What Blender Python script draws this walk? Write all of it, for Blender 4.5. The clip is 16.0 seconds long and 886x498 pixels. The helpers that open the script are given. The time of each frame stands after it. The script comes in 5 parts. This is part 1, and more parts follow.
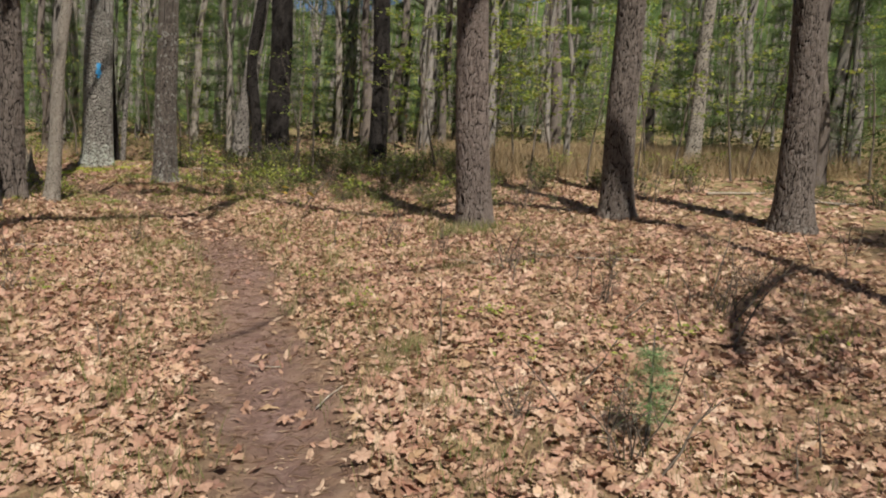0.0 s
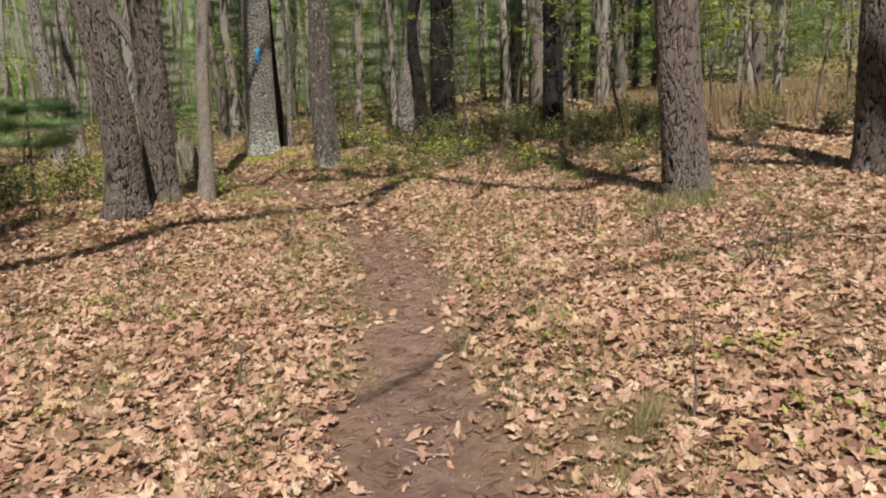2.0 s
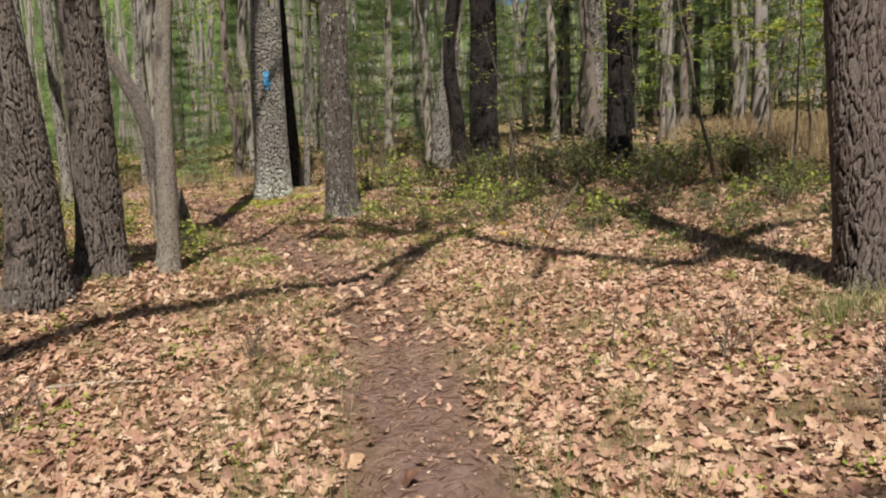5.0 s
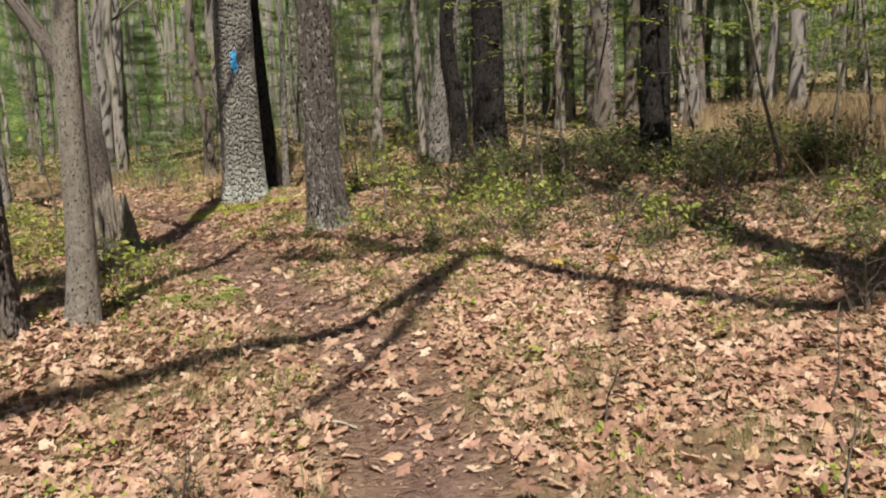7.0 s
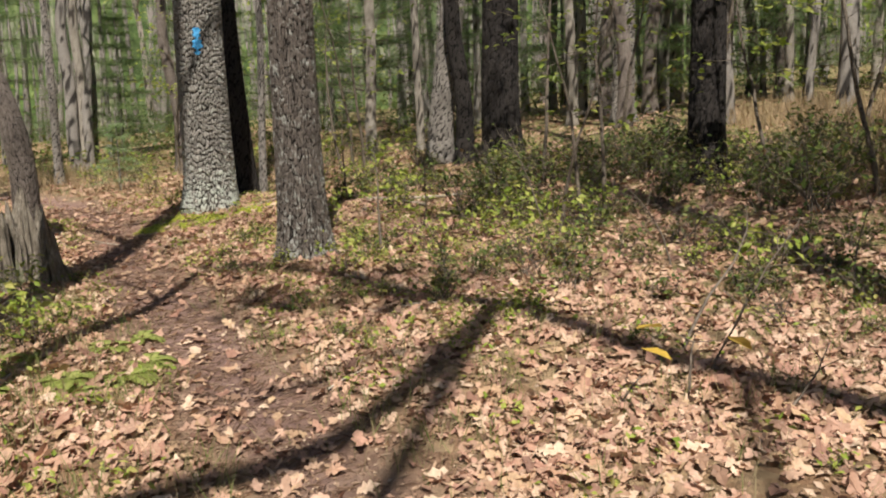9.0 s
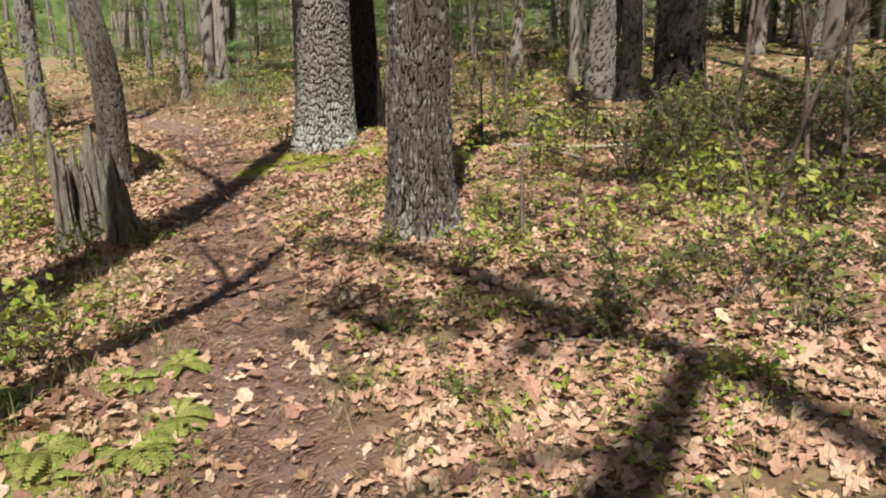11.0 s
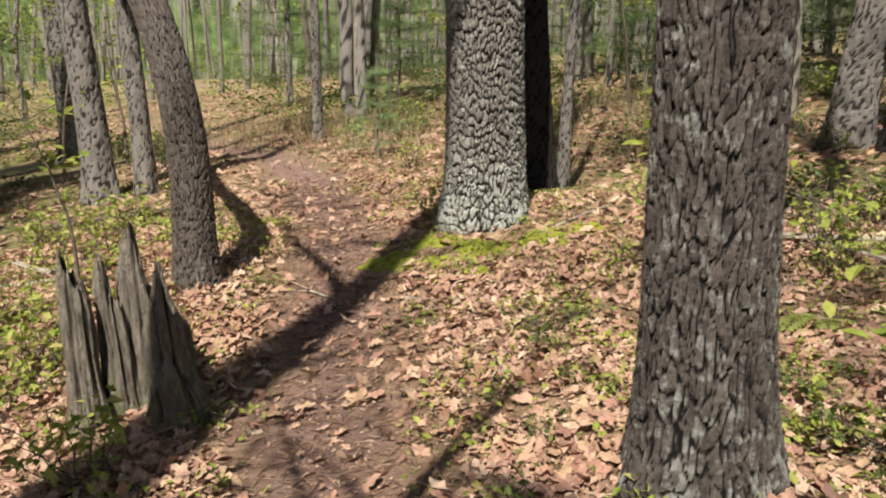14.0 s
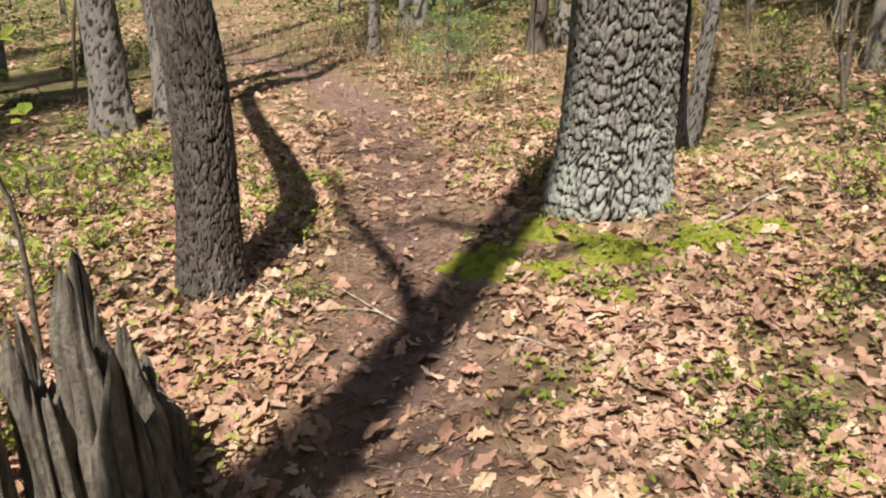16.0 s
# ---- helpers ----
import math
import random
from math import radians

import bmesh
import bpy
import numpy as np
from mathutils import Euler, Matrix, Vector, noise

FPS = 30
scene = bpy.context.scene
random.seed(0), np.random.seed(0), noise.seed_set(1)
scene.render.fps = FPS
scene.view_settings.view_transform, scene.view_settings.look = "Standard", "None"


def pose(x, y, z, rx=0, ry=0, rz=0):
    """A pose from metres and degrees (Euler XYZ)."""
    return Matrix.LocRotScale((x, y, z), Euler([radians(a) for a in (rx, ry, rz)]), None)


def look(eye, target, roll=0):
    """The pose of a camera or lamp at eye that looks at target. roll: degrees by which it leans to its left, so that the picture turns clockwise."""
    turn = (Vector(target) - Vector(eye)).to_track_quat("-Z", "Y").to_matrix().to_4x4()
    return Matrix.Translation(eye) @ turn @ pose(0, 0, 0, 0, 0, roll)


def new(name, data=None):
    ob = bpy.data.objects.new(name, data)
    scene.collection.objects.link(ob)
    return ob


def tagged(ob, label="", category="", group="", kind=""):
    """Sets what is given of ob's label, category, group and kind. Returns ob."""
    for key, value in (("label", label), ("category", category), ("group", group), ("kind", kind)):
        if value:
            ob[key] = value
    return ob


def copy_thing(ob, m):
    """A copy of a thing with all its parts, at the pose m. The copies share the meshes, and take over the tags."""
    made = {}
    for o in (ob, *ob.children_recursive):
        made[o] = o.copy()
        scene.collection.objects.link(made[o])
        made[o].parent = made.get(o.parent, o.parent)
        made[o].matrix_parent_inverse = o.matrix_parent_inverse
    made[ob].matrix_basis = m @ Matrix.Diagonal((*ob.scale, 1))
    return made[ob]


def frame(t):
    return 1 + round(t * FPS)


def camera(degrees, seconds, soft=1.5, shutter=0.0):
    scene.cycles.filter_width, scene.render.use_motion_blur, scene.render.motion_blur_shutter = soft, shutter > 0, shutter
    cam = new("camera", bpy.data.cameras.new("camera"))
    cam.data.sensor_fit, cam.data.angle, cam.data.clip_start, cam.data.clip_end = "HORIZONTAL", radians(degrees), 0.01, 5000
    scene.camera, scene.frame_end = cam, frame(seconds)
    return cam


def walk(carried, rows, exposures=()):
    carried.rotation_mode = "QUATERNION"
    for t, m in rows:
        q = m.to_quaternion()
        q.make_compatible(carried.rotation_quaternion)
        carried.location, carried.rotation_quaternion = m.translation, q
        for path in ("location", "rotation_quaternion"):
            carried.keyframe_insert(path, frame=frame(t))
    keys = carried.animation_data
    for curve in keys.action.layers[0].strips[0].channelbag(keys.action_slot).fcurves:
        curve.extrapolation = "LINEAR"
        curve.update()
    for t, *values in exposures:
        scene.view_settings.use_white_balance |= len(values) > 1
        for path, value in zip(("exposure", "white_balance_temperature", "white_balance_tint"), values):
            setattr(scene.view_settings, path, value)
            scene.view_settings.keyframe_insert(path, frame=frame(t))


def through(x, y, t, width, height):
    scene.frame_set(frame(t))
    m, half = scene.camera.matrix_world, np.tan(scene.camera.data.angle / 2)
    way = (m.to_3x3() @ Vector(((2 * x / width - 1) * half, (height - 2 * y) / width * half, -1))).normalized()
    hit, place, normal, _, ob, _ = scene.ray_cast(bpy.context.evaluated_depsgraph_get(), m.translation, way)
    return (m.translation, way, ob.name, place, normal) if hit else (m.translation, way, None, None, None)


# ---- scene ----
cam = camera(61.8, 16.0, soft=2.0)
METRES, EYE, TILT, LEAN, TURN = 14.07, 1.498, 6.85, -2.57, -3.0
ROWS = [
    (0.0, 0.0, 0.0, 0.0, 0.15, -11.47, -0.73),
    (0.5, 0.0047, 0.0251, -0.0036, 3.54, -13.15, 1.68),
    (1.0, -0.0096, 0.0607, -0.0044, 6.52, -12.96, 2.33),
    (1.5, -0.0198, 0.0885, -0.0064, 7.19, -13.94, 2.55),
    (2.0, -0.019, 0.1177, -0.0064, 12.64, -13.87, 5.61),
    (2.5, -0.0392, 0.1509, -0.0048, 15.55, -12.37, 5.94),
    (3.0, -0.0391, 0.1786, -0.0083, 17.13, -12.4, 4.94),
    (3.5, -0.0485, 0.2097, -0.0086, 18.95, -11.93, 5.24),
    (4.0, -0.0626, 0.2384, -0.009, 17.36, -12.55, 2.7),
    (4.5, -0.0627, 0.268, -0.0084, 16.52, -11.39, 5.07),
    (7.0, -0.125, 0.4273, -0.0135, 14.03, -12.41, 6.53),
    (7.5, -0.1389, 0.4621, -0.0129, 13.32, -12.48, 6.89),
    (8.0, -0.1538, 0.4928, -0.0158, 8.94, -13.21, 5.11),
    (8.5, -0.1627, 0.5217, -0.0157, 10.89, -12.71, 5.87),
    (11.0, -0.2079, 0.6615, -0.0145, 24.56, -18.1, 4.94),
    (11.5, -0.231, 0.6837, -0.0117, 27.35, -17.61, 6.62),
    (12.0, -0.2479, 0.7054, -0.0145, 27.94, -17.12, 4.49),
    (12.5, -0.2636, 0.7321, -0.0163, 30.32, -17.55, 5.41),
    (13.0, -0.2876, 0.7507, -0.0116, 30.33, -17.68, 5.61),
    (13.5, -0.2967, 0.7784, -0.0108, 31.83, -17.64, 5.02),
    (14.0, -0.3118, 0.7974, -0.0089, 34.95, -15.85, 6.01),
    (14.5, -0.3356, 0.8147, -0.0076, 37.73, -17.8, 7.35),
    (15.0, -0.3468, 0.8404, -0.0078, 40.79, -19.07, 8.5),
    (15.5, -0.3738, 0.8552, -0.0092, 39.79, -19.26, 4.86),
    (16.0, -0.3977, 0.8733, -0.0086, 38.92, -22.25, 4.31),
]
walk(cam, [(t, pose(-0.053, -0.174, EYE, TILT, LEAN, TURN) @ pose(METRES * x, METRES * y, METRES * z, 90 + pitch, roll, yaw)) for t, x, y, z, yaw, pitch, roll in ROWS],
     exposures=((0.0, 0.18), (0.5, 0.31), (1.4, 0.38), (3.0, 0.34), (5.0, 0.42), (10.0, 0.57), (11.0, 0.61), (13.3, 0.62), (16.0, 0.72)))

# ---- world and sun ----
SUN_AZ, SUN_EL = radians(106.5), radians(56)          # the way the shadows fall, and the sun's height
SHADE = Vector((math.cos(SUN_AZ), math.sin(SUN_AZ), 0))
world = bpy.data.worlds.new("sky")
scene.world = world
world.use_nodes = True
wn = world.node_tree.nodes
sky = wn.new("ShaderNodeTexSky")
sky.sky_type, sky.sun_disc, sky.sun_elevation = "NISHITA", False, SUN_EL
sky.sun_rotation = math.atan2(-SHADE.x, -SHADE.y)
world.node_tree.links.new(sky.outputs[0], wn["Background"].inputs[0])
wn["Background"].inputs[1].default_value = 0.05
sun = new("sun", bpy.data.lights.new("sun", "SUN"))
sun.data.energy, sun.data.angle, sun.data.color = 5.0, radians(0.55), (1.0, 0.95, 0.86)
sun.matrix_world = look((0, 0, 0), SHADE * math.cos(SUN_EL) - Vector((0, 0, math.sin(SUN_EL))))
sun.location = (0, 0, 60)


# ---- materials ----
def material(name, rough=0.85):
    m = bpy.data.materials.new(name)
    m.use_nodes = True
    n, l = m.node_tree.nodes, m.node_tree.links
    b = n["Principled BSDF"]
    b.inputs["Roughness"].default_value = rough
    b.inputs["Specular IOR Level"].default_value = 0.25
    return m, n, l, b


def noise_node(n, l, vec, scale, detail=4.0, rough=0.6):
    t = n.new("ShaderNodeTexNoise")
    t.inputs["Scale"].default_value, t.inputs["Detail"].default_value, t.inputs["Roughness"].default_value = scale, detail, rough
    l.new(vec, t.inputs["Vector"])
    return t.outputs[0]


def ramp(n, l, fac, stops):
    r = n.new("ShaderNodeValToRGB")
    e = r.color_ramp.elements
    while len(e) < len(stops):
        e.new(0.5)
    for k, (p, c) in zip(e, stops):
        k.position, k.color = p, (*c, 1) if len(c) == 3 else c
    l.new(fac, r.inputs[0])
    return r.outputs[0]


def mix(n, l, fac, a, b, kind="MIX"):
    m = n.new("ShaderNodeMix")
    m.data_type, m.blend_type = "RGBA", kind
    for sock, v in ((m.inputs[0], fac), (m.inputs[6], a), (m.inputs[7], b)):
        if isinstance(v, (int, float)):
            sock.default_value = v
        elif isinstance(v, tuple):
            sock.default_value = (*v, 1)
        else:
            l.new(v, sock)
    return m.outputs[2]


def maths(n, l, op, a, b=0.0):
    m = n.new("ShaderNodeMath")
    m.operation = op
    for sock, v in zip(m.inputs, (a, b)):
        if isinstance(v, (int, float)):
            sock.default_value = v
        else:
            l.new(v, sock)
    return m.outputs[0]


def bump(n, l, b, height, strength, dist):
    k = n.new("ShaderNodeBump")
    k.inputs["Strength"].default_value, k.inputs["Distance"].default_value = strength, dist
    l.new(height, k.inputs["Height"])
    l.new(k.outputs[0], b.inputs["Normal"])


def coords(n, l, stretch=(1, 1, 1), own=False):
    """Places in metres, in the world or in the thing's own space."""
    g = n.new("ShaderNodeTexCoord" if own else "ShaderNodeNewGeometry")
    m = n.new("ShaderNodeMapping")
    m.inputs["Scale"].default_value = stretch
    l.new(g.outputs["Object" if own else "Position"], m.inputs["Vector"])
    return m.outputs[0]


def bark_material(name, dark, light, lichen, lichen_low=0.7, lichen_high=0.78, moss=False):
    """Furrowed bark, greyer on its ridges, shade put into its furrows, with lichen in patches that thin out above the
    root flare.
    """
    m, n, l, b = material(name, 0.92)
    p, q = coords(n, l, (1, 1, 1), True), coords(n, l, (1, 1, 0.3), True)
    base = ramp(n, l, noise_node(n, l, q, 42, 7, 0.78), ((0.34, dark), (0.66, light)))
    broad = noise_node(n, l, p, 2.2, 3)
    base = mix(n, l, maths(n, l, "MULTIPLY", broad, 0.45), base, dark)
    at = n.new("ShaderNodeAttribute")
    at.attribute_name = "furrow"
    sep = n.new("ShaderNodeSeparateXYZ")
    l.new(p, sep.inputs[0])
    low = n.new("ShaderNodeMapRange")
    for i, v in ((1, 0.1), (2, 0.75), (3, lichen_low), (4, lichen_high)):
        low.inputs[i].default_value = v
    l.new(sep.outputs[2], low.inputs[0])
    spot = noise_node(n, l, p, 14, 5, 0.65)
    spot = maths(n, l, "ADD", maths(n, l, "MULTIPLY", spot, 0.8), maths(n, l, "MULTIPLY", maths(n, l, "SUBTRACT", 1.0, at.outputs["Fac"]), 0.2))
    mask = maths(n, l, "MULTIPLY", maths(n, l, "SUBTRACT", spot, low.outputs[0]), 9.0)
    mask = maths(n, l, "MINIMUM", maths(n, l, "MAXIMUM", mask, 0.0), 0.9)
    own = n.new("ShaderNodeAttribute")
    own.attribute_name = "plate"
    base = mix(n, l, maths(n, l, "MULTIPLY", own.outputs["Fac"], 0.5), base, tuple(min(0.6, 1.2 * c) for c in light))
    # furrows painted darker: old cork, plus the shade that gathers in them
    cork_shade = tuple(0.3 * c for c in dark)
    base = mix(n, l, ramp(n, l, at.outputs["Fac"], ((0.42, (0, 0, 0)), (0.80, (1, 1, 1)))), base, cork_shade)
    col = mix(n, l, mask, base, lichen)
    l.new(col, b.inputs["Base Color"])
    bump(n, l, b, maths(n, l, "ADD", noise_node(n, l, q, 90, 6, 0.75), noise_node(n, l, p, 38, 5, 0.7)), 1.0, 0.03)
    return m


def leaf_material(name, stops, through=0.35, rough=0.6, each=True, patchy=False):
    """Leaves, each with its own tint, that let some light through."""
    m, n, l, b = material(name, rough)
    g = n.new("ShaderNodeNewGeometry" if each else "ShaderNodeObjectInfo")
    c = ramp(n, l, g.outputs["Random Per Island" if each else "Random"], stops)
    v = noise_node(n, l, coords(n, l), 45, 3)
    if patchy:
        stain = ramp(n, l, noise_node(n, l, coords(n, l), 1.4, 5, 0.7), ((0.36, (0.74, 0.66, 0.60)), (0.52, (1.0, 0.98, 0.96)), (0.7, (1.0, 1.0, 1.0))))
        c = mix(n, l, 1.0, c, stain, "MULTIPLY")
    c = mix(n, l, 0.5, c, mix(n, l, 1.0, c, ramp(n, l, v, ((0.3, (0.45, 0.42, 0.4)), (0.7, (1, 1, 1)))), "MULTIPLY"))
    l.new(c, b.inputs["Base Color"])
    if through:
        t = n.new("ShaderNodeBsdfTranslucent")
        l.new(c, t.inputs[0])
        s = n.new("ShaderNodeMixShader")
        s.inputs[0].default_value = through
        l.new(b.outputs[0], s.inputs[1])
        l.new(t.outputs[0], s.inputs[2])
        l.new(s.outputs[0], n["Material Output"].inputs[0])
    return m


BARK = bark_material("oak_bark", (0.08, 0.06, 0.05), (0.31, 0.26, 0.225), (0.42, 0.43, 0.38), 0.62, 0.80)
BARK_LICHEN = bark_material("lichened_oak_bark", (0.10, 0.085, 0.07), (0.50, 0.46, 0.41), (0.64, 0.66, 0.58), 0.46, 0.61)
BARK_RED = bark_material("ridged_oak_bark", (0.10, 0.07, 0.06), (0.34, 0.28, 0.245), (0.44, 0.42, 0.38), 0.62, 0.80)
# near-black: the shade on these trunks is put into the bark colour
BARK_SHADED = bark_material("shaded_oak_bark", (0.018, 0.015, 0.014), (0.058, 0.048, 0.043), (0.2, 0.2, 0.18), 0.75, 0.9)
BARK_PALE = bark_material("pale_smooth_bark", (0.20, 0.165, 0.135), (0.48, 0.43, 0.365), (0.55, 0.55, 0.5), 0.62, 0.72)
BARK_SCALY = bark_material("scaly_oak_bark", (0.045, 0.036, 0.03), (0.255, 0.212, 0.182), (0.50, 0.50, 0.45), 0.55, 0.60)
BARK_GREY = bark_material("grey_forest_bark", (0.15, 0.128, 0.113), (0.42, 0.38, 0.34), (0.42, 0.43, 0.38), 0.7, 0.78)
WEATHERED = bark_material("weathered_dead_wood", (0.17, 0.135, 0.10), (0.56, 0.49, 0.40), (0.24, 0.26, 0.13), 0.54, 0.85)
TWIG, n, l, b = material("twig_bark", 0.9)
l.new(ramp(n, l, noise_node(n, l, coords(n, l), 40), ((0.3, (0.06, 0.045, 0.035)), (0.7, (0.22, 0.18, 0.14)))), b.inputs["Base Color"])
STICK, n, l, b = material("bleached_stick", 0.9)
l.new(ramp(n, l, noise_node(n, l, coords(n, l), 30), ((0.3, (0.17, 0.13, 0.10)), (0.7, (0.48, 0.42, 0.34)))), b.inputs["Base Color"])
WEED, n, l, b = material("red_brown_weed", 0.9)
l.new(ramp(n, l, noise_node(n, l, coords(n, l), 40), ((0.3, (0.12, 0.05, 0.035)), (0.7, (0.30, 0.16, 0.11)))), b.inputs["Base Color"])
PAINT, n, l, b = material("blue_trail_paint", 0.55)
l.new(ramp(n, l, noise_node(n, l, coords(n, l), 40), ((0.3, (0.04, 0.26, 0.55)), (0.7, (0.10, 0.42, 0.74)))), b.inputs["Base Color"])

LITTER = leaf_material("dead_oak_leaf", ((0.0, (0.70, 0.496, 0.335)), (0.14, (0.55, 0.339, 0.245)), (0.28, (0.79, 0.609, 0.45)), (0.40, (0.44, 0.256, 0.185)), (0.52, (0.70, 0.466, 0.35)),
                                         (0.64, (0.30, 0.177, 0.125)), (0.76, (0.63, 0.447, 0.28)), (0.88, (0.54, 0.309, 0.23)), (1.0, (0.21, 0.122, 0.09))), 0.2, 0.6, True, True)
LITTER_SINGLE = leaf_material("single_dead_leaf", ((0.0, (0.70, 0.496, 0.335)), (0.14, (0.55, 0.339, 0.245)), (0.28, (0.79, 0.609, 0.45)), (0.40, (0.44, 0.256, 0.185)), (0.52, (0.70, 0.466, 0.35)),
                                         (0.64, (0.30, 0.177, 0.125)), (0.76, (0.63, 0.447, 0.28)), (0.88, (0.54, 0.309, 0.23)), (1.0, (0.21, 0.122, 0.09))), 0.2, 0.6, False)
CRUMBS = leaf_material("crumbled_leaf", ((0.0, (0.36, 0.24, 0.15)), (0.4, (0.20, 0.12, 0.08)), (0.75, (0.30, 0.19, 0.13)), (1.0, (0.58, 0.43, 0.31))), 0.0, 0.8)
GREEN = leaf_material("spring_leaf", ((0.0, (0.22, 0.31, 0.05)), (0.4, (0.36, 0.44, 0.075)), (0.8, (0.51, 0.54, 0.13)), (1.0, (0.56, 0.50, 0.18))), 0.45, 0.5)
SHRUB = leaf_material("shrub_leaf", ((0.0, (0.08, 0.12, 0.03)), (0.45, (0.15, 0.20, 0.05)), (0.8, (0.26, 0.28, 0.08)), (1.0, (0.26, 0.16, 0.08))), 0.35, 0.5)
CROWN = leaf_material("young_canopy_leaf", ((0.0, (0.17, 0.25, 0.05)), (0.5, (0.31, 0.39, 0.085)), (1.0, (0.46, 0.48, 0.14))), 0.5, 0.5)
NEEDLE = leaf_material("pine_needle", ((0.0, (0.075, 0.135, 0.05)), (0.5, (0.155, 0.235, 0.085)), (1.0, (0.25, 0.33, 0.12))), 0.4, 0.5)
NEEDLE_YOUNG = leaf_material("young_pine_needle", ((0.0, (0.20, 0.32, 0.13)), (0.5, (0.31, 0.44, 0.20)), (1.0, (0.42, 0.52, 0.27))), 0.4, 0.5)
FERN = leaf_material("fern_frond", ((0.0, (0.34, 0.40, 0.10)), (1.0, (0.52, 0.54, 0.18))), 0.5, 0.5)
GRASS = leaf_material("grass_blade", ((0.0, (0.14, 0.21, 0.05)), (0.45, (0.26, 0.30, 0.09)), (0.7, (0.45, 0.38, 0.20)), (1.0, (0.52, 0.43, 0.26))), 0.35, 0.6)
STRAW = leaf_material("dry_grass", ((0.0, (0.44, 0.33, 0.19)), (0.5, (0.56, 0.43, 0.26)), (1.0, (0.32, 0.22, 0.13))), 0.3, 0.7)
YELLOWED = leaf_material("yellowed_maple_leaf", ((0.0, (0.62, 0.42, 0.06)), (1.0, (0.70, 0.50, 0.12))), 0.4, 0.5)
MOSS, n, l, b = material("cushion_moss", 0.95)
p = coords(n, l)
l.new(ramp(n, l, noise_node(n, l, p, 18, 5), ((0.25, (0.07, 0.09, 0.02)), (0.38, (0.22, 0.24, 0.03)), (0.52, (0.42, 0.44, 0.05)), (0.66, (0.36, 0.32, 0.07)), (0.8, (0.38, 0.28, 0.14)))), b.inputs["Base Color"])
bump(n, l, b, noise_node(n, l, p, 160, 4, 0.8), 1.0, 0.02)

# the ground: trodden earth on the trail, crumbled leaf and humus beside it
GROUND, n, l, b = material("forest_floor", 0.95)
p = coords(n, l)
vor = n.new("ShaderNodeTexVoronoi")
vor.inputs["Scale"].default_value = 13.0
warp = n.new("ShaderNodeVectorMath")
l.new(p, warp.inputs[0])
wob = n.new("ShaderNodeTexNoise")
wob.inputs["Scale"].default_value = 9.0
l.new(p, wob.inputs["Vector"])
sc = n.new("ShaderNodeVectorMath")
sc.operation = "SCALE"
sc.inputs["Scale"].default_value = 0.1
l.new(wob.outputs["Color"], sc.inputs[0])
l.new(sc.outputs[0], warp.inputs[1])
l.new(warp.outputs[0], vor.inputs["Vector"])
sepc = n.new("ShaderNodeSeparateColor")
l.new(vor.outputs["Color"], sepc.inputs[0])
leafy = ramp(n, l, sepc.outputs[0], ((0.0, (0.50, 0.33, 0.19)), (0.35, (0.36, 0.21, 0.12)), (0.65, (0.56, 0.39, 0.23)), (1.0, (0.20, 0.115, 0.07))))
humus = ramp(n, l, noise_node(n, l, p, 30, 6, 0.7), ((0.3, (0.09, 0.06, 0.04)), (0.7, (0.26, 0.17, 0.10))))
leafy = mix(n, l, ramp(n, l, noise_node(n, l, p, 5.0, 5), ((0.5, (0, 0, 0)), (0.66, (0.75, 0.75, 0.75)))), leafy, humus)
green = ramp(n, l, noise_node(n, l, p, 40, 4), ((0.3, (0.07, 0.10, 0.03)), (0.7, (0.24, 0.26, 0.08))))
ga = n.new("ShaderNodeAttribute")
ga.attribute_name = "growth"
leafy = mix(n, l, maths(n, l, "MULTIPLY", ga.outputs["Fac"], ramp(n, l, noise_node(n, l, p, 3.0, 5, 0.7), ((0.4, (0, 0, 0)), (0.62, (1, 1, 1))))), leafy, green)
earth = ramp(n, l, noise_node(n, l, p, 9, 7, 0.7), ((0.28, (0.13, 0.078, 0.062)), (0.5, (0.32, 0.195, 0.162)), (0.66, (0.44, 0.29, 0.245)), (0.8, (0.52, 0.39, 0.33))))
ta = n.new("ShaderNodeAttribute")
ta.attribute_name = "trail"
l.new(mix(n, l, ta.outputs["Fac"], leafy, earth), b.inputs["Base Color"])
bump(n, l, b, maths(n, l, "ADD", noise_node(n, l, p, 60, 7, 0.8), maths(n, l, "MULTIPLY", vor.outputs["Distance"], -0.6)), 1.0, 0.035)

FAR, n, l, b = material("distant_woods", 1.0)
p = coords(n, l, (1, 1, 0.12))
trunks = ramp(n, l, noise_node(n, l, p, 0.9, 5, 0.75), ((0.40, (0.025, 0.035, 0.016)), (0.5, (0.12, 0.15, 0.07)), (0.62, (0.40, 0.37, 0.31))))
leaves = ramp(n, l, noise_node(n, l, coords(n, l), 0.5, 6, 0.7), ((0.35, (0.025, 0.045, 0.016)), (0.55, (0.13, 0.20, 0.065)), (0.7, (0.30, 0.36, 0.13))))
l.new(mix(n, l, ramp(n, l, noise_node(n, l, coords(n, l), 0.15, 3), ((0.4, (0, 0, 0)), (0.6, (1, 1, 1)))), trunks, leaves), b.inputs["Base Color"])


# ---- mesh helpers ----
class Soup:
    """Triangles gathered into one mesh."""

    def __init__(self):
        self.v, self.f, self.c = [], [], 0

    def add(self, v, f):
        v = np.asarray(v, float).reshape(-1, 3)
        self.v.append(v)
        self.f.append(np.asarray(f, np.int64).reshape(-1, 3) + self.c)
        self.c += len(v)

    def mesh(self, name, mat, smooth=False, values=None):
        return tri_mesh(name, np.concatenate(self.v), np.concatenate(self.f), mat, smooth, values)


